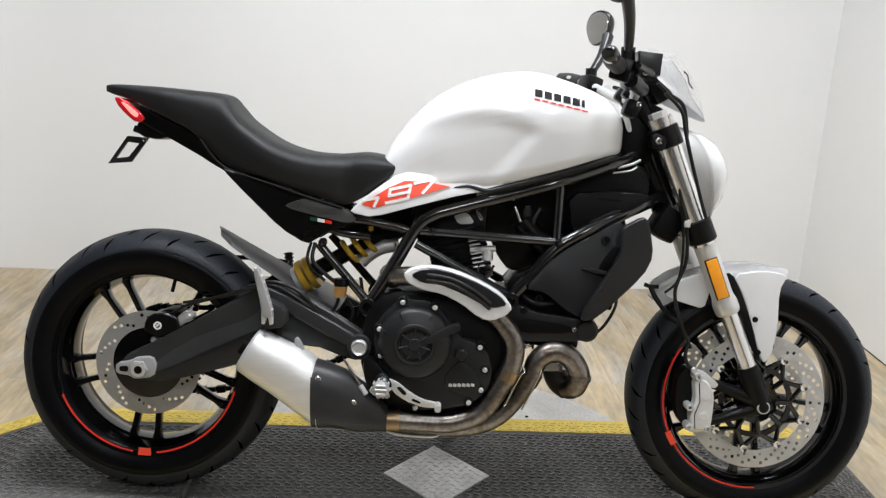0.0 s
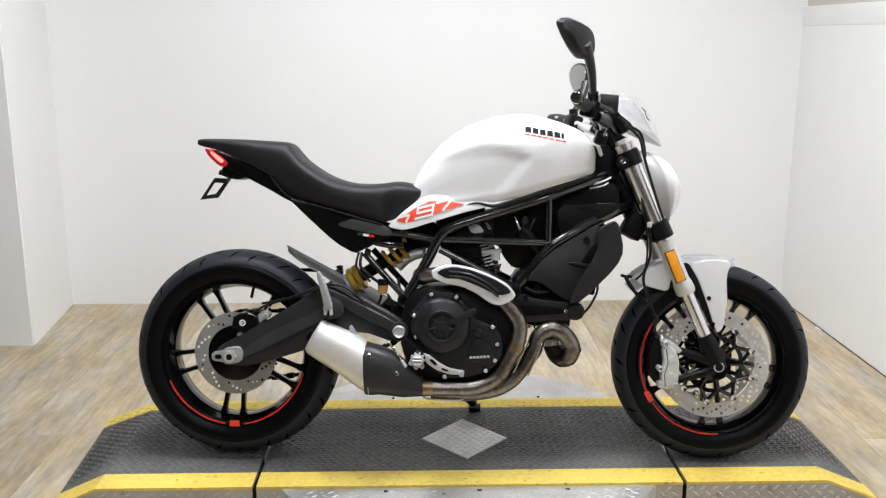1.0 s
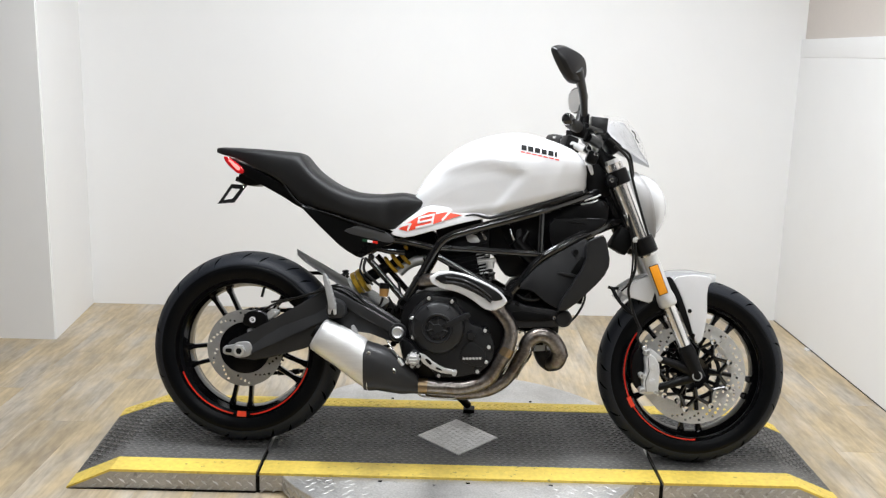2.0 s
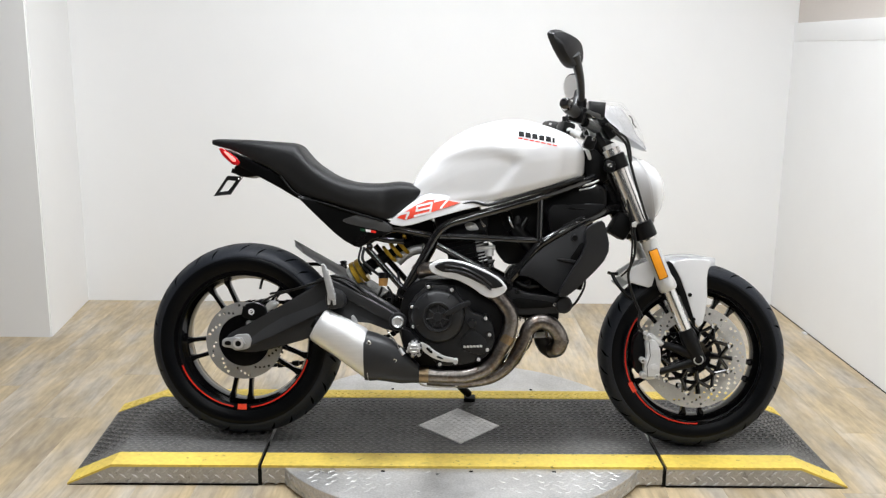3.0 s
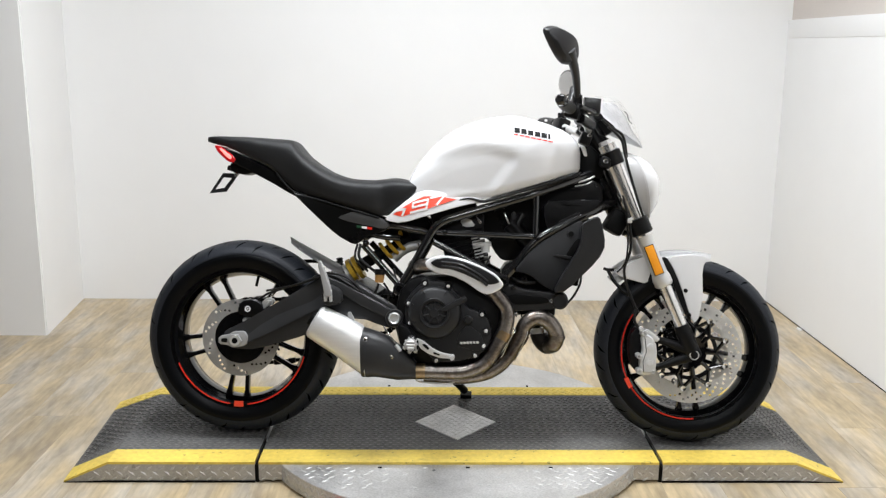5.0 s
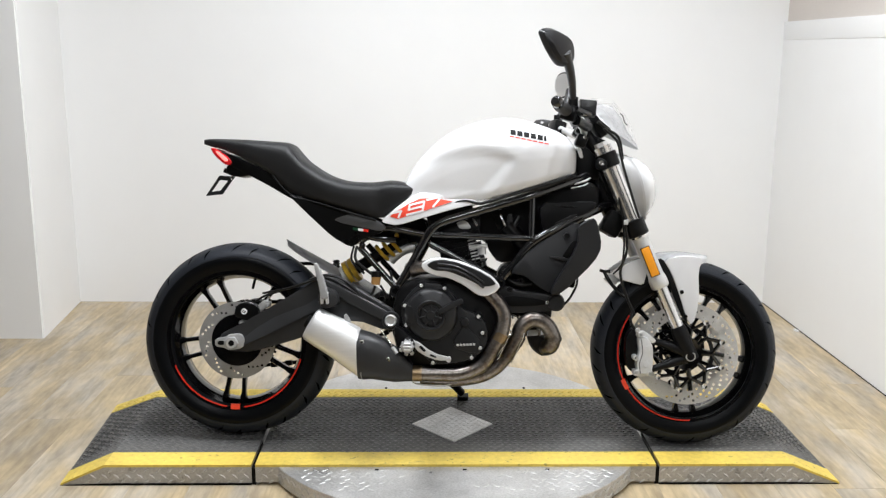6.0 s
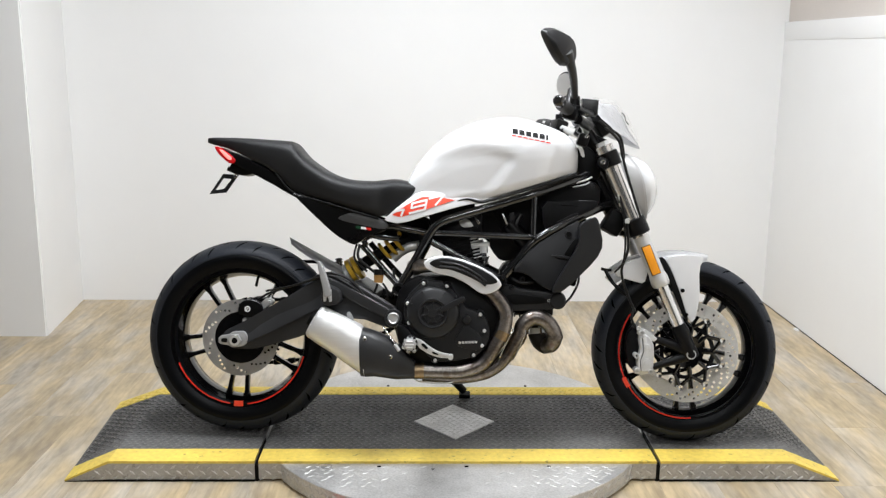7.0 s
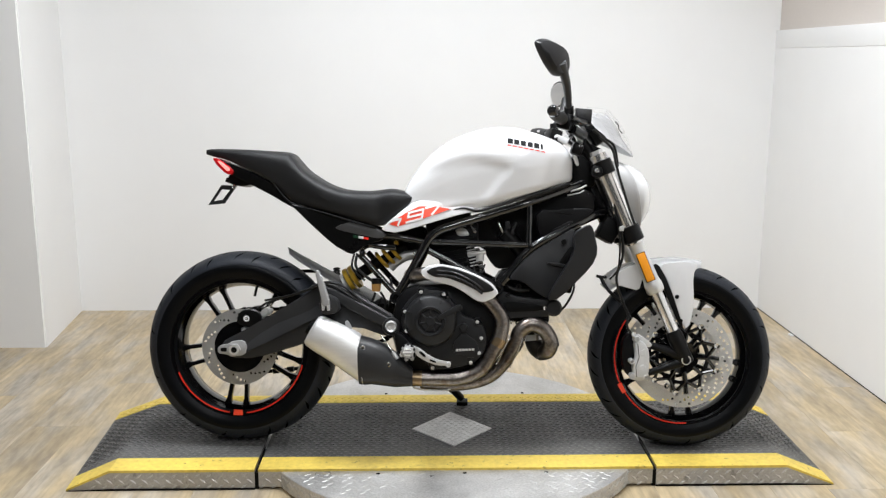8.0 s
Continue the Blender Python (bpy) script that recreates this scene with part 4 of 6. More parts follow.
part("engine_mount", slab([(0.835, 0.555), (0.90, 0.585), (0.985, 0.60), (1.04, 0.56), (1.04, 0.49), (1.00, 0.465), (0.84, 0.49)], -0.060, 0.06, 0.006, 1), ENGINE, eng)
# shrouds beside the oil cooler
main = slab([(0.868, 0.545), (0.935, 0.622), (1.025, 0.677), (1.085, 0.710), (1.086, 0.630), (1.046, 0.560), (0.998, 0.486), (0.962, 0.502), (0.915, 0.540)], -0.150, -0.125, 0.005, 1)
wing = slab([(1.070, 0.692), (1.120, 0.720), (1.135, 0.706), (1.152, 0.632), (1.132, 0.586), (1.030, 0.486), (0.994, 0.482), (1.000, 0.508), (1.076, 0.634)], -0.162, -0.136, 0.006, 1, segments=3)
for v in main.verts:
    v.co.y += 0.10 * (v.co.z - 0.60) + 0.05 * (v.co.x - 0.98)
for v in wing.verts:
    v.co.y -= 0.012 + 0.30 * (1.07 - v.co.x - 0.35 * (0.60 - v.co.z))
shroud = part("cooler_shroud", main, SHROUD, bike, "dark grey plastic cooler shroud, its open slots drawn as black patches")
part("wing", wing, SHROUD, shroud)
part("wing", mirrored(slab([(1.070, 0.692), (1.120, 0.720), (1.135, 0.706), (1.152, 0.632), (1.132, 0.586), (1.030, 0.486), (0.994, 0.482), (1.000, 0.508), (1.076, 0.634)], -0.162, -0.136, 0.006, 1)), SHROUD, shroud)
# Nothing is cut: black slabs on the face give the shade of the openings.
part("open_slot", slab([(1.026, 0.592), (1.062, 0.648), (1.074, 0.648), (1.076, 0.634), (1.054, 0.594)], -0.1515, -0.14, 0.001, 1), GAP, shroud)
part("open_slot", slab([(0.985, 0.535), (1.000, 0.556), (1.038, 0.562), (1.028, 0.546), (1.004, 0.514)], -0.1515, -0.14, 0.001, 1), GAP, shroud)
part("slot_ridge", slab([(0.985, 0.598), (1.035, 0.597), (1.056, 0.590), (1.050, 0.584), (1.020, 0.588)], -0.160, -0.145, 0.003, 1), SHROUD, shroud)
for x, z in ((0.908, 0.556), (1.045, 0.662)):
    part("screw_hole", lathe([(0.0001, -0.1515), (0.0075, -0.1515), (0.0078, -0.14)], (x, 0, z), 20), GAP, shroud)
    part("screw_rim", lathe([(0.0076, -0.1518), (0.0095, -0.1518), (0.0098, -0.14)], (x, 0, z), 20), SHROUD, shroud)
for k in range(6):
    part("cooler_fin", block((1.000 + 0.006 * k, -0.120, 0.530 + 0.006 * k), (0.002, 0.03, 0.03), 0.0005, (0, 40, 0), segments=1), CAST, shroud)
part("oil_cooler", block((1.075, 0, 0.585), (0.03, 0.24, 0.17), 0.006, (0, 12, 0)), GAP, shroud)

# heat shield and exhaust
outer = [(0.600, 0.572), (0.622, 0.587), (0.660, 0.593), (0.715, 0.584), (0.777, 0.560), (0.819, 0.537), (0.843, 0.508), (0.830, 0.491), (0.799, 0.476), (0.772, 0.480), (0.729, 0.511), (0.688, 0.530), (0.639, 0.538), (0.608, 0.552)]
inner = [(0.616, 0.569), (0.636, 0.582), (0.664, 0.5875), (0.714, 0.5795), (0.775, 0.5555), (0.816, 0.531), (0.830, 0.514), (0.802, 0.506), (0.778, 0.511), (0.729, 0.535), (0.681, 0.552), (0.643, 0.553)]
PIPE1 = [(0.635, -0.155, 0.562), (0.665, -0.160, 0.562), (0.72, -0.165, 0.545), (0.785, -0.165, 0.500), (0.822, -0.165, 0.468), (0.852, -0.165, 0.425), (0.849, -0.165, 0.370), (0.822, -0.165, 0.314), (0.786, -0.165, 0.262), (0.724, -0.165, 0.235), (0.650, -0.165, 0.232), (0.575, -0.165, 0.233)]
ex = part("exhaust", sweep(PIPE1, 0.0232, steps=8), EXHAUST, bike, "brown heat-tinted steel exhaust with silver muffler")
sh = part("heat_shield", slab(outer, -0.204, -0.170, 0.007, 1, segments=3), WHITE, ex, "white rimmed heat shield with a black ribbed insert")
ins = part("shield_insert", slab(inner, -0.2085, -0.196, 0.004, 1, segments=3), INSERT, ex, "black ribbed insert")
for dz in (0.008, -0.004):
    part("insert_rib", sweep([(0.652, -0.209, 0.564 + dz), (0.705, -0.210, 0.558 + dz), (0.757, -0.210, 0.534 + dz), (0.792, -0.209, 0.508 + dz)], 0.0042), INSERT, ex)
PIPE2 = [(0.986, -0.088, 0.308), (1.003, -0.110, 0.318), (1.009, -0.120, 0.350), (0.985, -0.125, 0.388), (0.947, -0.128, 0.402), (0.912, -0.130, 0.380), (0.894, -0.130, 0.334), (0.860, -0.130, 0.280), (0.828, -0.130, 0.246), (0.780, -0.130, 0.222), (0.70, -0.130, 0.210), (0.60, -0.13, 0.215)]
part("front_pipe", sweep(PIPE2, [0.0255, 0.0250,  0.0245, 0.0255, 0.0245, 0.023, 0.0225, 0.0225, 0.0225, 0.022, 0.022], steps=8), EXHAUST, ex, "looped heat-tinted front exhaust pipe")
part("port_elbow", sweep([(0.952, -0.045, 0.405), (0.960, -0.052, 0.345), (0.972, -0.070, 0.318), (0.990, -0.090, 0.306)], [0.0262, 0.030, 0.0295, 0.0262]), SOOT, ex, "sooty elbow under the front cylinder")
clamp = part("port_clamp", rod((0.957, -0.049, 0.360), (0.959, -0.051, 0.342), 0.0345), CAST, ex, "bright exhaust clamp")
for dx in (-0.026, 0.012):
    part("clamp_bolt", rod((0.957 + dx, -0.078, 0.376), (0.958 + dx, -0.080, 0.344), 0.0048, None, 10), CHROME, clamp)
    part("clamp_nut", rod((0.957 + dx, -0.078, 0.372), (0.957 + dx, -0.079, 0.363), 0.0085, None, 6), CAST, clamp)
for p, q, r in (((0.850, -0.165, 0.362), (0.838, -0.165, 0.338), 0.0250), ((0.606, -0.165, 0.233), (0.576, -0.165, 0.233), 0.0250)):
    part("pipe_collar", rod(p, q, r), BRASS, ex)
part("pipe_joint", sweep([(0.902, -0.13, 0.352), (0.890, -0.13, 0.326)], 0.0248, steps=1), EXHAUST, ex)
part("pipe_joint", sweep([(1.010, -0.120, 0.348), (1.010, -0.119, 0.336)], 0.0268, steps=1), EXHAUST, ex)
for pts in ([(0.872, -0.176, 0.376), (0.878, -0.178, 0.362), (0.868, -0.180, 0.350), (0.842, -0.182, 0.292), (0.836, -0.184, 0.284)], [(0.918, -0.146, 0.362), (0.914, -0.148, 0.345), (0.890, -0.150, 0.290), (0.880, -0.150, 0.268)]):
    part("pipe_spring", sweep(pts, 0.0022), CHROME, ex)
for k in range(3):
    part("sensor_wire", sweep([(0.868, -0.150, 0.405 + 0.004 * k), (0.882, -0.14, 0.408 + 0.004 * k), (0.895, -0.12, 0.409 + 0.004 * k)], 0.0012), CHROME, ex)


def oval_ring(c, along, half_up, half_y, n=36, power=2.6):
    """A rounded-box section across the muffler's axis."""
    d = Vector((along[0], 0, along[1])).normalized()
    up = Vector((-d.z, 0, d.x))
    out = []
    for k in range(n):
        a = 2 * math.pi * k / n
        u, v = math.cos(a), math.sin(a)
        out.append(Vector(c) + up * half_up * math.copysign(abs(u) ** (2 / power), u) + Vector((0, half_y * math.copysign(abs(v) ** (2 / power), v), 0)))
    return out


AX = (0.872, -0.490)
can = [oval_ring((0.262, -0.185, 0.386), AX, 0.030, 0.026), oval_ring((0.264, -0.185, 0.386), AX, 0.046, 0.042), oval_ring((0.272, -0.185, 0.382), AX, 0.053, 0.049), oval_ring((0.300, -0.185, 0.366), AX, 0.0555, 0.052),
       oval_ring((0.350, -0.182, 0.339), (0.88, -0.475), 0.0595, 0.054), oval_ring((0.392, -0.180, 0.312), (0.955, -0.30), 0.0650, 0.055), oval_ring((0.424, -0.178, 0.287), (1, 0.03), 0.0735, 0.056)]
muf = part("muffler", loft(can), ALU, ex, "brushed silver oval muffler can", 50)
tip = [oval_ring((0.252, -0.185, 0.392), AX, 0.020, 0.018), oval_ring((0.268, -0.185, 0.383), AX, 0.020, 0.018)]
part("outlet", loft(tip), GAP, muf)
guard = [oval_ring((0.412, -0.178, 0.2925), (1, 0.03), 0.0765, 0.0580), oval_ring((0.440, -0.177, 0.286), (0.99, -0.14), 0.0725, 0.0565), oval_ring((0.470, -0.174, 0.279), (0.96, -0.28), 0.066, 0.052), oval_ring((0.530, -0.170, 0.256), (0.98, -0.15), 0.050, 0.042), oval_ring((0.560, -0.165, 0.244), (1, -0.05), 0.036, 0.031), oval_ring((0.578, -0.165, 0.236), (1, 0), 0.027, 0.026)]
g = part("muffler_guard", loft(guard), ARM, ex, "matt black guard on the muffler", 60)
for x, z, y in ((0.428, 0.337, -0.232), (0.505, 0.283, -0.216)):
    part("guard_bolt", bolt_bm(x, y, z, 0.0062, 0.004), CHROME, g)
part("guard_foot", slab([(0.45, 0.232), (0.59, 0.262), (0.60, 0.212), (0.46, 0.212)], -0.17, -0.10, 0.006, 1), PLASTIC, ex)
part("skid_bracket", sweep([(0.575, -0.15, 0.205), (0.60, -0.15, 0.196), (0.68, -0.15, 0.194), (0.70, -0.14, 0.205)], 0.003), CAST, ex)

# swingarm
def narrow(bm):
    """Draws the parts round the rear axle in towards the wheel."""
    for v in bm.verts:
        f = 1 - smoothstep(0.05, 0.42, v.co.x)
        v.co.y -= math.copysign(0.030 * f, v.co.y)
        v.co.x += 0.007 * f
    return bm


arm = slab([(-0.050, 0.318), (-0.036, 0.340), (-0.005, 0.356), (0.040, 0.380), (0.240, 0.497), (0.275, 0.526), (0.310, 0.530), (0.350, 0.518), (0.510, 0.430), (0.540, 0.398), (0.532, 0.366), (0.490, 0.360), (0.400, 0.392), (0.310, 0.372), (0.235, 0.335), (0.060, 0.281), (-0.020, 0.283)], -0.148, -0.116, 0.009, 1, segments=3)
sw, _ = both("swingarm", narrow(arm), ARM, bike, "black cast swingarm beside the rear wheel")
rib = slab([(0.300, 0.524), (0.505, 0.418), (0.525, 0.395), (0.505, 0.378), (0.330, 0.470), (0.285, 0.500)], -0.158, -0.142, 0.007, 1, segments=3)
part("arm_rib", rib, ARM, sw)
bm = slab([(-0.020, 0.342), (0.045, 0.378), (0.240, 0.491), (0.278, 0.520), (0.300, 0.500), (0.296, 0.432), (0.260, 0.412), (0.060, 0.312), (0.010, 0.292), (-0.030, 0.300)], -0.160, -0.140, 0.003, 1)
for v in bm.verts:
    v.co.y += 0.36 * max(0.0, v.co.z - 0.285 - 0.49 * v.co.x)
part("arm_facet", narrow(bm), ARM, sw)
part("arm_bridge", block((0.40, 0, 0.46), (0.09, 0.22, 0.07), 0.02, (0, 30, 0)), ARM, sw)
part("pivot_bolt", lathe([(0.0001, -0.168), (0.011, -0.168), (0.0155, -0.172), (0.0185, -0.168), (0.0195, -0.150)], (0.508, 0, 0.394), 30), CAST, sw, "polished round pivot cap")
part("pivot_ring", lathe([(0.0195, -0.163), (0.026, -0.163), (0.029, -0.155), (0.029, -0.140)], (0.508, 0, 0.394), 30), ARM, sw)
plate = slab([(-0.053, 0.300), (-0.053, 0.324), (-0.020, 0.330), (-0.010, 0.338), (0.028, 0.342), (0.040, 0.322), (0.034, 0.296), (-0.010, 0.288), (-0.020, 0.296)], -0.166, -0.146, 0.003, 1)
ap = part("axle_plate", narrow(plate), PEGMETAL, sw, "silver chain adjuster plate")
# Black slab in place of a cut slot and its shade.
part("plate_slot", narrow(slab([(-0.044, 0.306), (-0.044, 0.318), (-0.024, 0.319), (-0.024, 0.305)], -0.1672, -0.160, 0.001, 1)), GAP, ap)
part("axle_nut", narrow(lathe([(0.0098, -0.171), (0.020, -0.171), (0.022, -0.168), (0.022, -0.158)], (0.0, 0, 0.312), 6)), PEGMETAL, ap)
# Black disc for the dark of the bore.
part("axle_bore", narrow(lathe([(0.0001, -0.1722), (0.0092, -0.1722), (0.0092, -0.165)], (0.0, 0, 0.312), 20)), GAP, ap)
# rear brake caliper
cal = part("rear_caliper", narrow(slab([(-0.004, 0.392), (0.000, 0.418), (0.014, 0.434), (0.048, 0.440), (0.074, 0.428), (0.080, 0.405), (0.070, 0.386), (0.030, 0.378)], -0.130, -0.055, 0.009, 1, segments=3)), PLASTIC, bike, "black rear brake caliper with a pale round mark")
part("round_mark", narrow(lathe([(0.0055, -0.1315), (0.0095, -0.1315), (0.0097, -0.129), (0.0055, -0.129)], (0.030, 0, 0.408), 24, ring=True)), WHITEINK, cal)
part("round_mark", narrow(slab([(0.0270, 0.411), (0.0330, 0.411), (0.0330, 0.4085), (0.0300, 0.4085), (0.0300, 0.405), (0.0270, 0.405)], -0.1315, -0.128, 0, 0)), WHITEINK, cal)
part("caliper_half", narrow(slab([(0.010, 0.428), (0.050, 0.446), (0.086, 0.436), (0.084, 0.420), (0.046, 0.428)], -0.112, -0.050, 0.004, 1)), GAP, cal)
part("caliper_bracket", narrow(slab([(0.070, 0.428), (0.090, 0.444), (0.112, 0.436), (0.106, 0.420), (0.088, 0.414), (0.074, 0.402)], -0.120, -0.088, 0.003, 1)), CAST, cal)
part("caliper_bracket", narrow(slab([(0.010, 0.378), (0.040, 0.384), (0.082, 0.396), (0.098, 0.408), (0.102, 0.396), (0.076, 0.380), (0.030, 0.362), (0.006, 0.364)], -0.112, -0.085, 0.003, 1)), PEGMETAL, cal)
for x, z in ((0.098, 0.431), (0.020, 0.371), (0.088, 0.400)):
    part("caliper_bolt", narrow(bolt_bm(x, -0.120, z, 0.0065, 0.005)), CAST, cal)
part("bleed_nipple", narrow(rod((0.092, -0.105, 0.436), (0.108, -0.108, 0.456), 0.0035)), CHROME, cal)
part("brake_line", narrow(sweep([(0.060, -0.118, 0.436), (0.095, -0.124, 0.458), (0.150, -0.126, 0.476), (0.220, -0.130, 0.500), (0.280, -0.150, 0.520)], 0.0036)), HOSE, cal, "thin black brake line")
# chain
bm = bmesh.new()
path = []
for k in range(13):
    a = radians(90 + 180 * k / 12)
    path.append((0.007 + 0.108 * math.cos(a), 0.312 + 0.108 * math.sin(a)))
path = [(0.50, 0.440), (0.36, 0.432), (0.20, 0.425)] + path + [(0.20, 0.226), (0.36, 0.275), (0.50, 0.340)]
fine = spline([(x, 0.0825, z) for x, z in path], 9)
for k, (p, q) in enumerate(zip(fine, fine[1:])):
    d = q - p
    block(((p.x + q.x) / 2, 0.0825, (p.z + q.z) / 2), (d.length * 0.9, 0.018 if k % 2 else 0.012, 0.017 if k % 2 else 0.011), 0, (0, -math.degrees(math.atan2(d.z, d.x)), 0), bm)
tagged(part("chain", bm, GAP, bike, "dark drive chain"), kind="stuff")
part("chain_guard", sweep([(0.045, 0.092, 0.535), (0.10, 0.092, 0.545), (0.20, 0.092, 0.552), (0.30, 0.092, 0.545)], [0.003, 0.005, 0.006, 0.006]), PLASTIC, bike, "black chain guard on the far side")
# hugger over the rear tyre
def sheet(rows, thick=0.004):
    """A curved sheet from rows of points, given thickness."""
    bm = loft(rows, closed=False, cap=False)
    bmesh.ops.solidify(bm, geom=bm.faces[:], thickness=thick)
    return bm


rows = []
for x, z, w in ((0.158, 0.626, 0.018), (0.190, 0.606, 0.050), (0.240, 0.578, 0.072), (0.300, 0.545, 0.086), (0.355, 0.512, 0.092), (0.400, 0.480, 0.092)):
    rows.append([Vector((x - 0.010 * (1 - abs(u)) , w * u, z + 0.010 * (1 - u * u) - 0.012 * max(0, abs(u) - 0.8) * 5)) for u in (-1, -0.85, -0.5, 0, 0.5, 0.85, 1)])
hug = part("rear_mudguard", sheet(rows), PEGMETAL, bike, "slim grey rear mudguard over the tyre")
# shock absorber
S0, S1 = Vector((0.335, -0.050, 0.515)), Vector((0.545, -0.055, 0.645))
shock = part("shock_absorber", rod(S0, S1, 0.014), GAP, bike, "rear shock absorber with golden coil spring")
d = (S1 - S0).normalized()
u = d.orthogonal().normalized()
v = d.cross(u)
helix = [S0.lerp(S1, 0.60 + 0.32 * k / 90) + (u * math.cos(k * 2 * math.pi * 3.2 / 90) + v * math.sin(k * 2 * math.pi * 3.2 / 90)) * 0.027 for k in range(91)]
part("coil_spring", sweep(helix, 0.0062, None, 10, 1), SPRING, shock, "golden coil spring")
part("spring_collar", rod(S0.lerp(S1, 0.11), S0.lerp(S1, 0.165), 0.040, None, 24), SPRING, shock)
part("spring_collar", rod(S0.lerp(S1, 0.19), S0.lerp(S1, 0.245), 0.040, None, 24), SPRING, shock)
part("shock_body", rod(S0.lerp(S1, 0.24), S0.lerp(S1, 0.62), 0.019, None, 24), GAP, shock)
part("spring_collar", rod(S0.lerp(S1, 0.05), S0.lerp(S1, 0.095), 0.031, None, 24), CAST, shock)
# small fluid cup
cup = part("brake_fluid_cup", rod((0.456, -0.128, 0.502), (0.458, -0.128, 0.528), 0.0135, None, 22, 0.0155), FLUID, bike, "small amber brake fluid cup with black lid")
part("lid", rod((0.458, -0.128, 0.526), (0.458, -0.128, 0.543), 0.0160, None, 22), PLASTIC, cup)
part("cup_hose", sweep([(0.454, -0.128, 0.498), (0.446, -0.128, 0.475), (0.425, -0.13, 0.452), (0.420, -0.13, 0.440)], 0.0042), HOSE, cup)
part("cup_hose", sweep([(0.470, -0.125, 0.500), (0.487, -0.125, 0.470), (0.478, -0.125, 0.440), (0.455, -0.125, 0.436)], 0.0035), HOSE, cup)
# header pipe and bright intake parts seen under the seat
part("rear_header", sweep([(0.640, -0.155, 0.562), (0.585, -0.135, 0.555), (0.570, -0.10, 0.545), (0.560, -0.05, 0.550)], 0.022), EXHAUST, ex)
part("intake_pipe", sweep([(0.494, -0.050, 0.572), (0.515, -0.050, 0.594), (0.545, -0.050, 0.611), (0.580, -0.050, 0.618)], [0.0155, 0.0165, 0.0165, 0.016]), CAST, eng, "bright curved metal pipe")
part("pipe_clip", sweep([(0.572, -0.070, 0.625), (0.576, -0.072, 0.604), (0.572, -0.070, 0.582)], 0.0035), CHROME, eng)
for pts, r in (([(0.25, -0.130, 0.512), (0.31, -0.150, 0.530), (0.37, -0.152, 0.510), (0.42, -0.150, 0.455)], 0.0048), ([(0.10, -0.118, 0.468), (0.20, -0.125, 0.490), (0.30, -0.150, 0.522), (0.365, -0.155, 0.497), (0.43, -0.15, 0.452)], 0.0035),
               ([(0.395, -0.115, 0.62), (0.392, -0.125, 0.580), (0.425, -0.125, 0.548), (0.450, -0.122, 0.530)], 0.0045), ([(0.385, -0.11, 0.62), (0.380, -0.12, 0.575), (0.420, -0.12, 0.535)], 0.0035),
               ([(0.500, -0.11, 0.545), (0.506, -0.11, 0.500), (0.496, -0.112, 0.455)], 0.004)):
    part("hose", sweep(pts, r), HOSE, bike)

# foot controls
ped = part("brake_pedal", slab([(0.578, 0.345), (0.600, 0.338), (0.625, 0.318), (0.655, 0.302), (0.690, 0.296), (0.692, 0.284), (0.655, 0.284), (0.620, 0.296), (0.590, 0.315)], -0.232, -0.222, 0.003, 1), CAST, bike, "silver forged brake pedal with slots")
# Pedal slots are black slabs that carry the shade, not cut through.
part("pedal_slot", slab([(0.598, 0.325), (0.606, 0.329), (0.622, 0.314), (0.616, 0.308)], -0.2335, -0.228, 0.0008, 1), GAP, ped)
part("pedal_slot", slab([(0.634, 0.304), (0.652, 0.297), (0.652, 0.292), (0.632, 0.298)], -0.2335, -0.228, 0.0008, 1), GAP, ped)
part("pedal_tip", rod((0.690, -0.222, 0.290), (0.690, -0.262, 0.290), 0.007), CAST, ped)
fp = part("foot_peg", rod((0.567, -0.190, 0.328), (0.567, -0.272, 0.330), 0.0185, None, 20), PEGMETAL, bike, "silver ribbed rider foot peg")
for k in range(5):
    part("peg_rib", lathe([(0.0185, -0.003), (0.021, 0.0), (0.0185, 0.003)], (0.567, -0.205 - 0.014 * k, 0.329), 20), GAP, fp)
part("peg_cap", lathe([(0.0001, -0.276), (0.012, -0.276), (0.0175, -0.272)], (0.567, 0, 0.330), 20), PEGMETAL, fp)
for k in range(3):
    part("peg_tooth", block((0.567, -0.277, 0.321 + 0.009 * k), (0.026 - 0.006 * abs(k - 1), 0.005, 0.004), 0.001, segments=1), CAST, fp)
for k in range(10):
    a = 2 * math.pi * k / 10
    part("peg_tooth", block((0.567 + 0.0185 * math.cos(a), -0.262, 0.330 + 0.0185 * math.sin(a)), (0.005, 0.020, 0.005), 0.001, (0, -math.degrees(a), 0), segments=1), PEGMETAL, fp)
for x, z in ((0.545, 0.312), (0.560, 0.300), (0.578, 0.302)):
    part("peg_bolt", bolt_bm(x, -0.215, z, 0.006, 0.006), CAST, fp)
part("peg_bracket", slab([(0.520, 0.385), (0.548, 0.375), (0.590, 0.330), (0.585, 0.295), (0.555, 0.290), (0.525, 0.33)], -0.205, -0.165, 0.006, 1), ENGINE, fp)
rodpart = part("brake_rod", sweep([(0.478, -0.19, 0.372), (0.523, -0.20, 0.310)], 0.003, steps=1), CHROME, bike, "thin bright brake rod")
part("rod_end", rod((0.517, -0.20, 0.318), (0.531, -0.202, 0.299), 0.0065), CAST, rodpart)
pg = part("passenger_peg", slab([(0.277, 0.570), (0.289, 0.572), (0.303, 0.540), (0.322, 0.482), (0.324, 0.464), (0.300, 0.462), (0.298, 0.486)], -0.228, -0.207, 0.005, 1, segments=3), PEGMETAL, bike, "silver folded passenger foot peg")
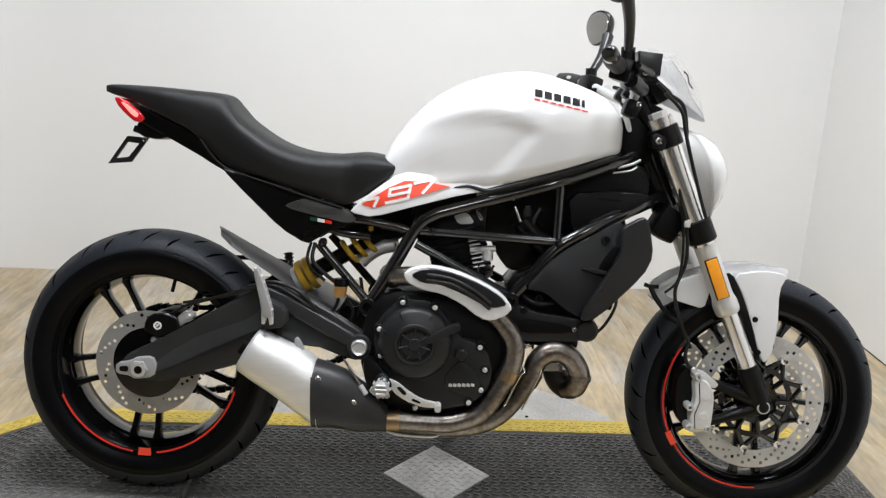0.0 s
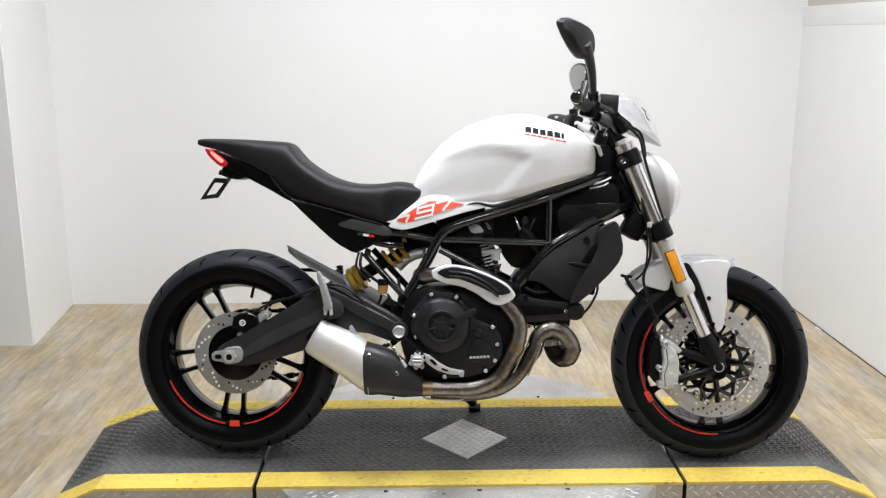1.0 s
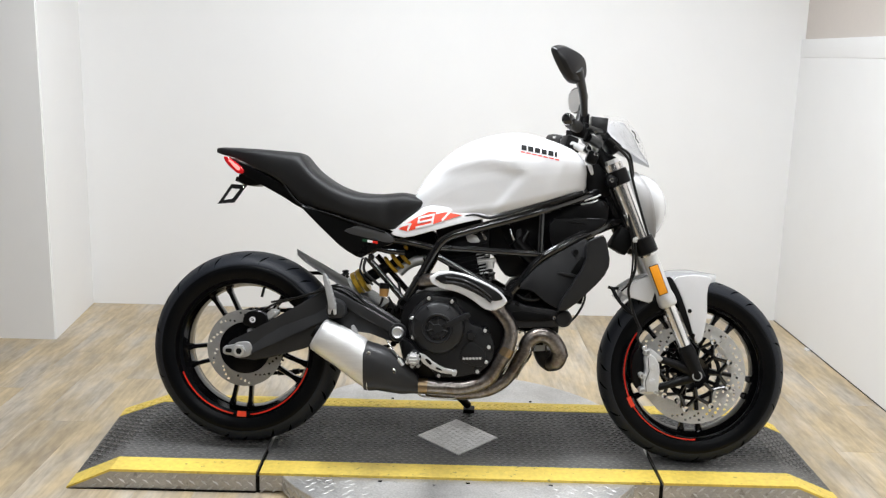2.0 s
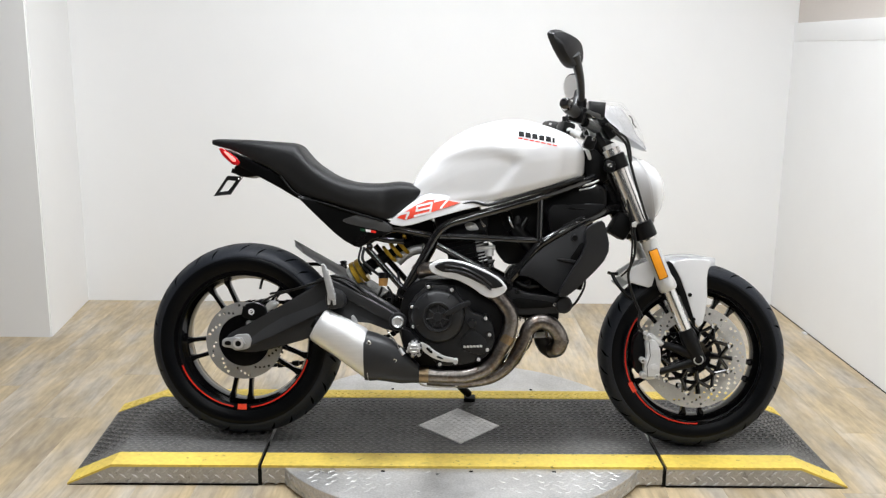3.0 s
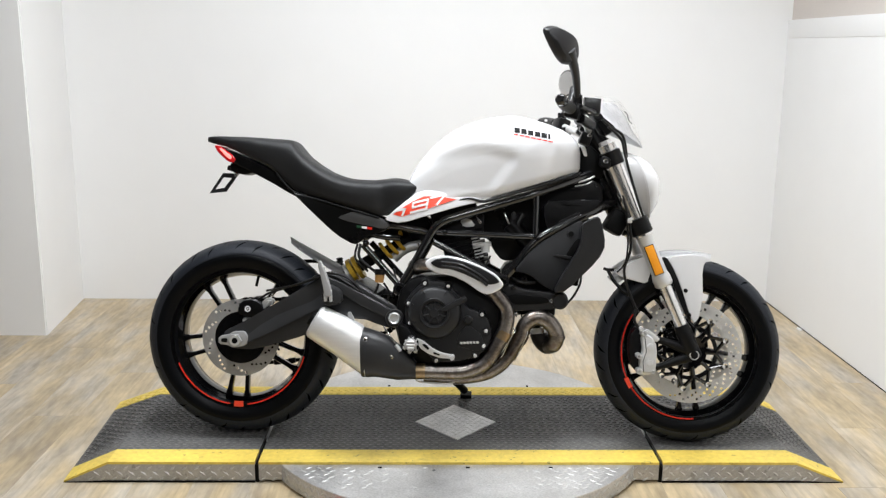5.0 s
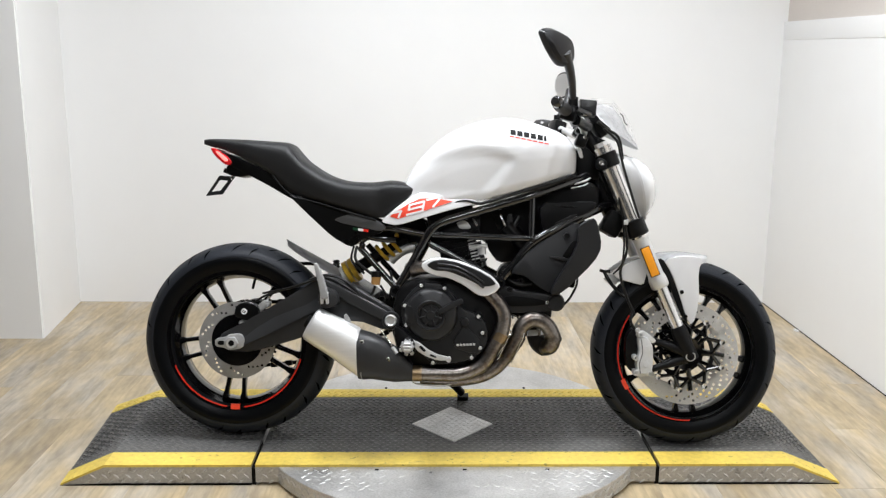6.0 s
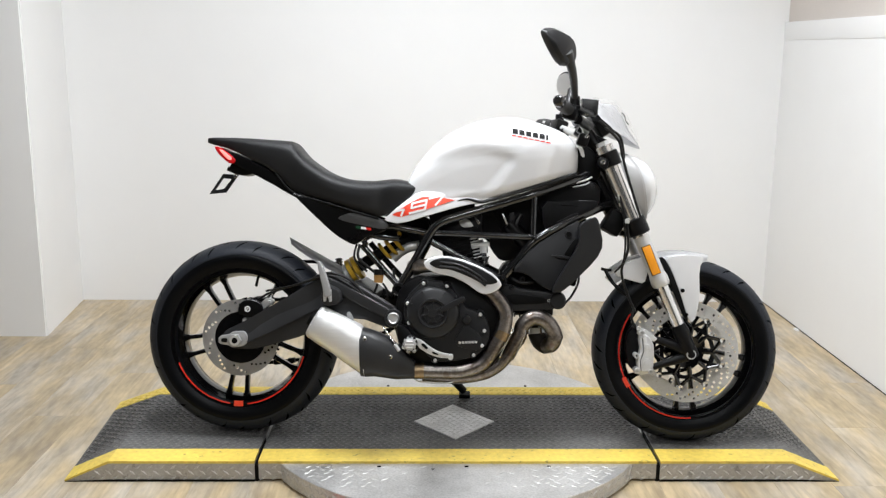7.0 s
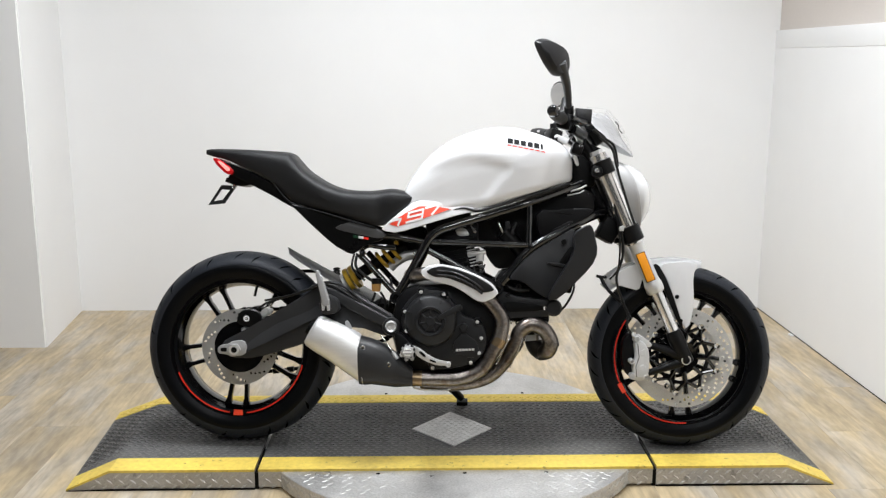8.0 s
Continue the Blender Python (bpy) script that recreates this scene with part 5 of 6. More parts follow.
for k in range(6):
    part("peg_tooth", block((0.2955 + 0.0048 * k, -0.218, 0.553 - 0.0145 * k), (0.006, 0.017, 0.006), 0.0015, (0, 20, 0), segments=1), SATIN, pg)
part("peg_clevis", slab([(0.298, 0.472), (0.300, 0.448), (0.306, 0.448), (0.308, 0.462), (0.314, 0.462), (0.317, 0.447), (0.323, 0.448), (0.322, 0.472)], -0.224, -0.204, 0.0015, 0), SATIN, pg)
part("peg_mount", slab([(0.300, 0.500), (0.345, 0.480), (0.350, 0.440), (0.300, 0.430), (0.285, 0.460)], -0.20, -0.15, 0.006, 1), ARM, pg)
part("muffler_hanger", slab([(0.366, 0.412), (0.374, 0.414), (0.384, 0.398), (0.388, 0.386), (0.376, 0.384), (0.367, 0.398)], -0.186, -0.172, 0.002, 1), PEGMETAL, bike, "small silver muffler hanger")
lp = part("passenger_peg", rod((0.293, 0.16, 0.515), (0.287, 0.17, 0.560), 0.0095), PEG, bike, "black ribbed folded passenger foot peg")
for k in range(5):
    part("peg_rib", rod(Vector((0.2925 - 0.0012 * k, 0.161 + 0.002 * k, 0.519 + 0.009 * k)), Vector((0.2922 - 0.0012 * k, 0.1615 + 0.002 * k, 0.523 + 0.009 * k)), 0.0125), PEG, lp)
part("peg_mount", slab([(0.275, 0.522), (0.310, 0.522), (0.330, 0.480), (0.290, 0.470)], 0.10, 0.165, 0.004, 1), ARM, lp)
# side stand on the far side
st = part("side_stand", sweep([(0.60, 0.13, 0.235), (0.672, 0.225, 0.150), (0.722, 0.315, 0.084)], 0.0135), GAP, bike, "black steel side stand, folded out")
part("stand_foot", block((0.727, 0.325, 0.0665), (0.040, 0.046, 0.014), 0.004, (10, 0, 0)), GAP, st)

# ---- bodywork ----
def half_section(zb, zt, w, zm, power=2.5, n_top=11, dent=None, x=0.0, tuck=0.9, n_low=6):
    """The outline of one cross section, right side then left side."""
    foot = [(tuck * 0.97, 0.01), ((tuck + 1) / 2, 0.16), (0.985, 0.5), (1.0, 0.8), (1.0, 0.97)]
    side = [(0.0, zb), (w * tuck * 0.6, zb)]
    for k in range(n_low):
        f = 0.01 + 0.96 * k / (n_low - 1)
        side.append((w * float(np.interp(f, [q[1] for q in foot], [q[0] for q in foot])), zb + (zm - zb) * f))
    for k in range(n_top):
        a = math.pi / 2 * k / (n_top - 1)
        side.append((w * max(0.0, math.cos(a)) ** (2 / power), zm + (zt - zm) * math.sin(a) ** (2 / power)))
    if dent:
        side = [(max(0.0, y - dent(x, z)), z) for y, z in side]
    right = [Vector((x, -y, z)) for y, z in side]
    left = [Vector((x, y, z)) for y, z in side[1:-1]][::-1]
    return right + left


def interp_table(table, n):
    """Smooths a table of stations into n sections."""
    P = spline([Vector(r[:3]) for r in table], 6)
    Q = spline([Vector((r[0], r[3], r[4])) for r in table], 6)
    step = max(1, (len(P) - 1) // n)
    idx = sorted(set(list(range(0, len(P), step)) + [len(P) - 1]))
    return [(P[i].x, P[i].y, P[i].z, Q[i].y, Q[i].z) for i in idx]


def knee(x, z):
    """The hollow for the rider's knee: a crisp crease above that falls towards the front, and a slanting front edge."""
    crease = float(np.interp(x, [0.53, 0.60, 0.65, 0.72, 0.78, 0.845, 0.89, 0.95], [0.860, 0.893, 0.910, 0.928, 0.930, 0.914, 0.892, 0.862]))
    front = 0.782 + (z - 0.765) * 0.80
    hollow = 0.0085 * smoothstep(0.54, 0.66, x) * (1 - smoothstep(front - 0.030, front + 0.012, x)) * smoothstep(0.735, 0.80, z) * (1 - smoothstep(crease - 0.030, crease + 0.006, z))
    brow = 0.0012 * math.exp(-((z - crease - 0.012) / 0.014) ** 2) * smoothstep(0.56, 0.66, x) * (1 - smoothstep(0.86, 0.95, x))
    nose = 0.004 * smoothstep(0.985, 1.03, x - (z - 0.90) * 0.25) * (1 - smoothstep(0.93, 0.975, z))
    return hollow - brow + nose


TANK = [(0.512, 0.730, 0.775, 0.104, 0.76), (0.535, 0.732, 0.815, 0.119, 0.77), (0.560, 0.736, 0.865, 0.132, 0.79), (0.600, 0.741, 0.918, 0.147, 0.82), (0.660, 0.748, 0.971, 0.159, 0.86), (0.730, 0.760, 1.007, 0.166, 0.89),
        (0.810, 0.773, 1.028, 0.174, 0.905), (0.880, 0.794, 1.031, 0.178, 0.91), (0.945, 0.815, 1.016, 0.174, 0.915), (1.000, 0.833, 0.998, 0.160, 0.92), (1.040, 0.845, 0.978, 0.140, 0.92), (1.065, 0.853, 0.955, 0.118, 0.91), (1.074, 0.862, 0.935, 0.100, 0.90)]
rings = [half_section(zb, zt, w, zm, 2.5, 18, knee, x, 0.93, 18) for x, zb, zt, w, zm in interp_table(TANK, 48)]
tank = part("fuel_tank", loft(rings), WHITE, bike, "glossy white fuel tank with knee hollows", 60)
trim = sweep([(1.062, -0.120, 0.846), (0.985, -0.146, 0.821), (0.900, -0.158, 0.794), (0.800, -0.158, 0.763), (0.770, -0.156, 0.758), (0.730, -0.153, 0.766), (0.690, -0.149, 0.757)], [0.006, 0.006, 0.006, 0.0055, 0.005, 0.003, 0.0015])
part("tank_lower_trim", trim, SHROUD, tank, "dark rubber trim along the tank's lower edge")
pan = slab([(0.474, 0.700), (0.484, 0.693), (0.524, 0.686), (0.630, 0.720), (0.723, 0.747), (0.782, 0.758), (0.745, 0.774), (0.660, 0.786), (0.582, 0.790), (0.522, 0.744)], -0.1575, -0.118, 0.003, 1, segments=3)
def lean_in(bm):
    """Leans the upper part of a flank panel in towards the tank."""
    for v in bm.verts:
        v.co.y += 0.27 * max(0.0, v.co.z - 0.745)
    return bm


lean_in(pan)
p1, p2 = both("tank_side_panel", pan, WHITE, tank, "white side panel with an orange-red number field")
field_bm = slab([(0.500, 0.714), (0.526, 0.707), (0.560, 0.718), (0.600, 0.731), (0.647, 0.7475), (0.692, 0.763), (0.640, 0.7715), (0.592, 0.7705), (0.558, 0.754), (0.530, 0.7352)], -0.1588, -0.155, 0.0004, 0)
bmesh.ops.triangulate(field_bm, faces=field_bm.faces[:])
part("number_field", lean_in(field_bm), ORANGE, p1)
NUMBER = [[(0.0, 0.013), (0.033, 0.013), (0.022, -0.005)], [(0.050, -0.003), (0.102, -0.003), (0.110, 0.025), (0.062, 0.025), (0.058, 0.011), (0.105, 0.011)], [(0.119, 0.027), (0.168, 0.027), (0.137, 0.002)]]
tilt = radians(14.2)
for stroke in NUMBER:
    bm = bmesh.new()
    for (u0, v0), (u1, v1) in zip(stroke, stroke[1:]):
        p, q = [Vector((0.5065 + 0.955 * u * math.cos(tilt) - v * math.sin(tilt) * 0.4, 0, 0.7105 + u * math.sin(tilt) + v * math.cos(tilt))) for u, v in ((u0, v0), (u1, v1))]
        d = (q - p).normalized()
        n = Vector((-d.z, 0, d.x)) * 0.0031
        p, q = p - d * 0.0020, q + d * 0.0020
        slab([((p + n).x, (p + n).z), ((q + n).x, (q + n).z), ((q - n).x, (q - n).z), ((p - n).x, (p - n).z)], -0.1594, -0.157, 0, 0, bm)
    part("figure", lean_in(bm), WHITEINK, p1, "white figure of a number")


def on_tank(x, z, off=0.0012):
    """The point of the tank's right flank at that height."""
    best = min(((a, b) for ring in rings for a, b in zip(ring[:37], ring[1:38]) if abs(ring[0].x - x) < 0.012), key=lambda ab: abs((ab[0].z + ab[1].z) / 2 - z) + abs(ab[0].x - x))
    a, b = best
    t = 0 if abs(b.z - a.z) < 1e-6 else min(1, max(0, (z - a.z) / (b.z - a.z)))
    return a.y + (b.y - a.y) * t - off


def tank_patch(x0, x1, z0, z1, lean=0.0, drop=0.0, n=4, m=4):
    """A thin decal that lies on the tank's flank."""
    rows = []
    for j in range(m + 1):
        row = []
        for i in range(n + 1):
            z = z0 + (z1 - z0) * j / m
            x = x0 + (x1 - x0) * i / n
            row.append(Vector((x + lean * (z - z0), on_tank(x, z + drop * (x - x0)), z + drop * (x - x0))))
        rows.append(row)
    return loft(rows, closed=False, cap=False)


for k in range(6):
    x = 0.866 + 0.0205 * k
    z = 0.968 - 0.0036 * k
    part("lettering_bar", tank_patch(x, x + (0.0165 if k < 5 else 0.007), z, z + 0.0165, 0.0, -0.15), INK, tank)
for k in range(7):
    x = 0.864 + 0.0175 * k
    z = 0.9605 - 0.0033 * k
    part("lettering_bar", tank_patch(x, x + 0.0135, z, z + 0.0035, 0.0, -0.15), RED, tank)

SEAT = [(-0.112, 0.938, 0.954, 0.034, 0.946), (-0.090, 0.931, 0.956, 0.050, 0.943), (-0.040, 0.918, 0.956, 0.066, 0.930), (0.030, 0.888, 0.954, 0.084, 0.915), (0.100, 0.856, 0.950, 0.097, 0.895), (0.150, 0.815, 0.947, 0.106, 0.880), (0.172, 0.794, 0.942, 0.110, 0.868), (0.190, 0.781, 0.922, 0.114, 0.856),
        (0.222, 0.771, 0.889, 0.122, 0.835), (0.289, 0.754, 0.847, 0.136, 0.800), (0.357, 0.735, 0.826, 0.142, 0.780), (0.425, 0.717, 0.822, 0.140, 0.775), (0.460, 0.709, 0.825, 0.134, 0.775), (0.498, 0.727, 0.829, 0.139, 0.785), (0.535, 0.756, 0.824, 0.141, 0.790), (0.562, 0.778, 0.812, 0.138, 0.797), (0.577, 0.791, 0.801, 0.128, 0.796)]
seat_rings = [half_section(zb, zt, w, zm, 3.5, 14, None, x, 0.95) for x, zb, zt, w, zm in interp_table(SEAT, 60)]
seat = part("seat", loft(seat_rings), VINYL, bike, "black textured two-level vinyl seat", 50)
part("seat_seam", sweep([(0.170, -0.086, 0.932), (0.205, -0.104, 0.890), (0.245, -0.118, 0.846), (0.300, -0.126, 0.812), (0.380, -0.128, 0.790), (0.450, -0.120, 0.790)], 0.0016), VINYL, seat)
# Black line along the seat's lower edge, put in for the dark gap there.
rail = sweep([(0.125, -0.098, 0.838), (0.160, -0.107, 0.797), (0.200, -0.114, 0.772), (0.290, -0.132, 0.748), (0.380, -0.140, 0.722), (0.455, -0.132, 0.702)], 0.0035)
part("seat_edge", rail, GAP, seat)

under = slab([(-0.070, 0.922), (0.010, 0.893), (0.105, 0.850), (0.140, 0.820), (0.190, 0.778), (0.240, 0.745), (0.260, 0.710), (0.190, 0.760), (0.150, 0.780), (0.110, 0.804), (0.044, 0.838), (-0.020, 0.868)], -0.062, 0.062, 0.010, 1, segments=3)
tail = part("tail_unit", under, PLASTIC, bike, "black tail unit under the seat with a lit red lamp")
lampbm = slab([(-0.082, 0.924), (-0.066, 0.924), (-0.026, 0.897), (-0.012, 0.880), (-0.020, 0.870), (-0.036, 0.872), (-0.068, 0.900)], -0.072, 0.072, 0.008, 1, segments=3)
tl = part("tail_light", lampbm, REDLENS, tail, "lit red tail light")
led = slab([(-0.066, 0.914), (-0.056, 0.914), (-0.024, 0.890), (-0.026, 0.881), (-0.036, 0.883)], -0.0745, -0.068, 0.002, 1)
part("led", led, REDLAMP, tl)
holder = part("plate_holder", slab([(-0.036, 0.875), (0.020, 0.870), (0.045, 0.842), (0.010, 0.832), (-0.025, 0.838), (-0.042, 0.850)], -0.040, 0.040, 0.006, 1), PLASTIC, tail)
ring_out = [(-0.106, 0.772), (-0.052, 0.778), (-0.012, 0.836), (-0.062, 0.838)]
ring_in = [(-0.088, 0.785), (-0.058, 0.790), (-0.034, 0.822), (-0.062, 0.824)]
bm = bmesh.new()
for yy in (-0.034, -0.026):
    a = [bm.verts.new((x, yy, z)) for x, z in ring_out]
    b = [bm.verts.new((x, yy, z)) for x, z in ring_in]
    for i in range(4):
        bm.faces.new((a[i], a[(i + 1) % 4], b[(i + 1) % 4], b[i]))
bm.verts.ensure_lookup_table()
for o in (0, 4):
    for i in range(4):
        j = (i + 1) % 4
        bm.faces.new((bm.verts[o + i], bm.verts[o + j], bm.verts[o + 8 + j], bm.verts[o + 8 + i]))
part("plate_bracket", bm, SHROUD, tail, "open black number plate bracket")
part("bracket_bolt", bolt_bm(-0.018, -0.040, 0.832, 0.007, 0.005), CHROME, tail)
part("plate_lamp", rod((-0.050, -0.02, 0.856), (-0.018, -0.02, 0.846), 0.008), PLASTIC, tail)
side = slab([(0.178, 0.778), (0.215, 0.768), (0.300, 0.746), (0.390, 0.722), (0.458, 0.702), (0.490, 0.680), (0.474, 0.664), (0.420, 0.646), (0.398, 0.628), (0.376, 0.616), (0.318, 0.648), (0.242, 0.718)], -0.126, -0.085, 0.007, 1, segments=3)
sp, _ = both("tail_side_panel", side, PLASTIC, bike, "black tail side panel with grey flash and flag")
part("grey_flash", slab([(0.322, 0.703), (0.376, 0.722), (0.420, 0.713), (0.462, 0.700), (0.490, 0.680), (0.470, 0.667), (0.400, 0.681), (0.345, 0.692)], -0.1288, -0.122, 0.002, 1), SILVERGREY, sp, "silver grey flash")
for k, m in enumerate((GREEN, WHITEINK, RED)):
    x = 0.384 + 0.0160 * k
    part("flag_stripe", slab([(x, 0.6785 - 0.0022 * k), (x + 0.0158, 0.6765 - 0.0022 * k), (x + 0.0158, 0.6690 - 0.0022 * k), (x, 0.6710 - 0.0022 * k)], -0.1302, -0.124, 0, 0), m, sp)

# ---- fork, fender, front ----
def fork_point(z, y):
    return Vector((1.1525 + (0.934 - z) * 0.4412, y, z))


fork = part("fork", rod(fork_point(0.938, -0.105), fork_point(0.66, -0.105), 0.0275, None, 28), FORKTUBE, bike, "silver upside-down front fork with black clamps")
part("fork_tube", rod(fork_point(0.938, 0.105), fork_point(0.66, 0.105), 0.0275, None, 28), FORKTUBE, fork)
for y in (-0.105, 0.105):
    part("lower_tube", rod(fork_point(0.672, y), fork_point(0.535, y), 0.0245, None, 28), CAST, fork, "satin silver fork tube")
    part("seal_collar", sweep([fork_point(0.545, y), fork_point(0.530, y), fork_point(0.512, y), fork_point(0.505, y)], [0.0245, 0.0285, 0.0285, 0.024], None, 28, 2), CAST, fork)
    part("inner_tube", rod(fork_point(0.510, y), fork_point(0.375, y), 0.0195, None, 28), FORKTUBE, fork)
    part("top_cap", rod(fork_point(0.936, y), fork_point(0.950, y), 0.021, None, 6), CAST, fork)
    part("upper_clamp", sweep([fork_point(0.918, y), fork_point(0.916, y), fork_point(0.876, y), fork_point(0.874, y)], [0.030, 0.034, 0.034, 0.030], None, 28, 1), PLASTIC, fork)
    part("lower_clamp", sweep([fork_point(0.714, y), fork_point(0.711, y), fork_point(0.668, y), fork_point(0.665, y)], [0.029, 0.0335, 0.0335, 0.029], None, 28, 1), ENGINE, fork)
    foot = [fork_point(0.385, y), fork_point(0.360, y), fork_point(0.320, y), fork_point(0.285, y * 0.95)]
    part("axle_foot", sweep(foot, [0.022, 0.026, 0.024, 0.026], None, 20, 3), ENGINE, fork)
part("clamp_bolt", bolt_bm(1.146, -0.140, 0.886, 0.0075, 0.006), CHROME, fork)
part("yoke", block((1.165, 0, 0.900), (0.055, 0.20, 0.035), 0.008, (0, 24, 0)), PLASTIC, fork)
part("yoke", block((1.255, 0, 0.690), (0.060, 0.20, 0.040), 0.008, (0, 24, 0)), ENGINE, fork)
part("clamp_ear", slab([(1.135, 0.905), (1.165, 0.893), (1.160, 0.862), (1.130, 0.872)], -0.142, -0.10, 0.003, 1), PLASTIC, fork)
refl = Vector((1.302, -0.132, 0.586))
bm = block((0, 0, 0), (0.026, 0.008, 0.092), 0.002)
bm.transform(Matrix.Translation(refl) @ Euler((0, radians(-22.5), 0)).to_matrix().to_4x4())
part("reflector", bm, AMBER, fork, "amber side reflector")
bm = block((0, 0.003, 0), (0.030, 0.008, 0.096), 0.002)
bm.transform(Matrix.Translation(refl) @ Euler((0, radians(-22.5), 0)).to_matrix().to_4x4())
part("reflector_base", bm, GAP, fork)
# front calipers
for y in (-1, 1):
    cp = slab([(1.270, 0.3480), (1.286, 0.3560), (1.303, 0.3480), (1.319, 0.320), (1.317, 0.246), (1.303, 0.236), (1.272, 0.236), (1.2655, 0.272), (1.277, 0.304)], y * 0.110 - 0.022, y * 0.110 + 0.022, 0.008, 1, segments=3)
    c = part("front_caliper", cp, SATIN, fork, "silver four-piston brake caliper")
    part("caliper_body", slab([(1.238, 0.350), (1.262, 0.378), (1.300, 0.362), (1.302, 0.250), (1.272, 0.226), (1.246, 0.250), (1.236, 0.295)], y * 0.078 - 0.022, y * 0.078 + 0.022, 0.006, 1), ENGINE, c)
    if y < 0:
        for z in (0.316, 0.268):
            part("piston_boss", lathe([(0.0001, -0.1338), (0.0085, -0.1338), (0.0095, -0.1330), (0.0125, -0.1330), (0.0140, -0.126)], (1.297, 0, z), 24), SATIN, c)
        for x, z, r in ((1.2640, 0.288, 0.0085), (1.2790, 0.360, 0.0090), (1.2660, 0.2420, 0.0090), (1.3080, 0.2400, 0.0075)):
            part("caliper_bolt", lathe([(0.0035, -0.134), (r * 0.9, -0.134), (r, -0.130), (r, -0.10)], (x, 0, z), 18), CAST, c)
        part("caliper_seam", slab([(1.2795, 0.345), (1.2815, 0.346), (1.2865, 0.303), (1.2765, 0.272), (1.2800, 0.240), (1.2780, 0.240), (1.2745, 0.272), (1.2845, 0.303)], -0.1330, -0.125, 0.0004, 0), GAP, c)
        part("caliper_ear", slab([(1.266, 0.352), (1.270, 0.370), (1.290, 0.372), (1.318, 0.352), (1.330, 0.340), (1.318, 0.330), (1.290, 0.345)], -0.120, -0.100, 0.004, 1), CAST, c)
        part("caliper_ear", slab([(1.262, 0.250), (1.258, 0.232), (1.280, 0.226), (1.312, 0.232), (1.322, 0.248), (1.300, 0.252)], -0.120, -0.100, 0.004, 1), CAST, c)
        part("caliper_pipe", sweep([(1.272, -0.115, 0.366), (1.256, -0.112, 0.384), (1.250, -0.108, 0.405), (1.256, -0.104, 0.430)], 0.0042), HOSE, c)
        part("banjo_bolt", bolt_bm(1.270, -0.121, 0.372, 0.0070, 0.006), CAST, c)
        part("caliper_arm", sweep([(1.312, -0.095, 0.340), (1.350, -0.100, 0.330), (1.415, -0.100, 0.308)], [0.0125, 0.0115, 0.020]), ENGINE, c)
        part("caliper_arm", sweep([(1.310, -0.095, 0.246), (1.350, -0.098, 0.258), (1.425, -0.100, 0.286)], [0.0115, 0.0105, 0.018]), ENGINE, c)
# fender
rows = []
for k in range(19):
    a = radians(77.0 + 61.0 * k / 18)
    R = 0.316 + 0.026 * max(0.0, (k - 2) / 16)
    half = min(0.072, 0.020 + 0.016 * k, 0.048 + 0.012 * (18 - k))
    row = []
    for u in np.linspace(-1, 1, 13):
        fall = 0.030 * abs(u) ** 3.2
        row.append(FRONT_HUB + Vector(((R - fall) * math.cos(a), half * u, (R - fall) * math.sin(a))))
    rows.append(row)
fend = part("front_fender", sheet(rows, 0.0035), WHITE, bike, "glossy white front fender with side legs", 60)
leg = slab([(1.352, 0.592), (1.380, 0.545), (1.405, 0.480), (1.430, 0.402), (1.442, 0.388), (1.456, 0.405), (1.466, 0.470), (1.462, 0.560), (1.480, 0.598), (1.42, 0.605)], -0.082, -0.070, 0.004, 1, segments=3)
l1, l2 = both("fender_leg", leg, WHITE, fend)
part("leg_edge", slab([(1.322, 0.588), (1.352, 0.596), (1.380, 0.545), (1.405, 0.480), (1.436, 0.392), (1.420, 0.400), (1.385, 0.480), (1.352, 0.560), (1.33, 0.58)], -0.078, -0.068, 0.003, 1), PLASTIC, fend)
skirt = slab([(1.196, 0.545), (1.250, 0.583), (1.310, 0.600), (1.302, 0.545), (1.292, 0.508), (1.250, 0.518), (1.205, 0.532)], -0.082, -0.071, 0.004, 1, segments=3)
both("fender_skirt", skirt, WHITE, fend)
for x, z in ((1.411, 0.490), (1.424, 0.414)):
    part("fender_bolt", bolt_bm(x, -0.084, z, 0.0065, 0.003), GAP, fend)
stay = sweep([(1.176, -0.03, 0.548), (1.190, -0.04, 0.520), (1.215, -0.05, 0.490), (1.240, -0.06, 0.470)], 0.006)
part("fender_stay", stay, PLASTIC, fend)
part("fender_stay", sweep([(1.162, -0.03, 0.552), (1.176, -0.03, 0.548), (1.195, -0.03, 0.548)], 0.005), PLASTIC, fend)
for pts, r in (([(1.200, -0.11, 0.87), (1.205, -0.125, 0.78), (1.225, -0.128, 0.70), (1.232, -0.12, 0.62), (1.215, -0.11, 0.55), (1.235, -0.10, 0.48), (1.262, -0.105, 0.42)], 0.0042), ([(1.212, -0.125, 0.74), (1.222, -0.125, 0.66), (1.218, -0.12, 0.58), (1.195, -0.10, 0.545)], 0.0030),
               ([(1.080, -0.12, 0.545), (1.078, -0.13, 0.510), (1.055, -0.13, 0.465), (1.028, -0.12, 0.437)], 0.0036), ([(1.150, -0.15, 0.990), (1.192, -0.135, 0.955), (1.205, -0.134, 0.91), (1.218, -0.138, 0.86), (1.250, -0.138, 0.76), (1.265, -0.136, 0.72)], 0.0042),
               ([(1.13, -0.16, 1.01), (1.16, -0.14, 0.99), (1.20, -0.12, 0.965), (1.215, -0.11, 0.90)], 0.0042), ([(1.09, 0.16, 1.02), (1.14, 0.10, 1.00), (1.18, 0.04, 0.95), (1.18, 0.0, 0.88)], 0.005)):
    part("hose", sweep(pts, r), HOSE, bike)
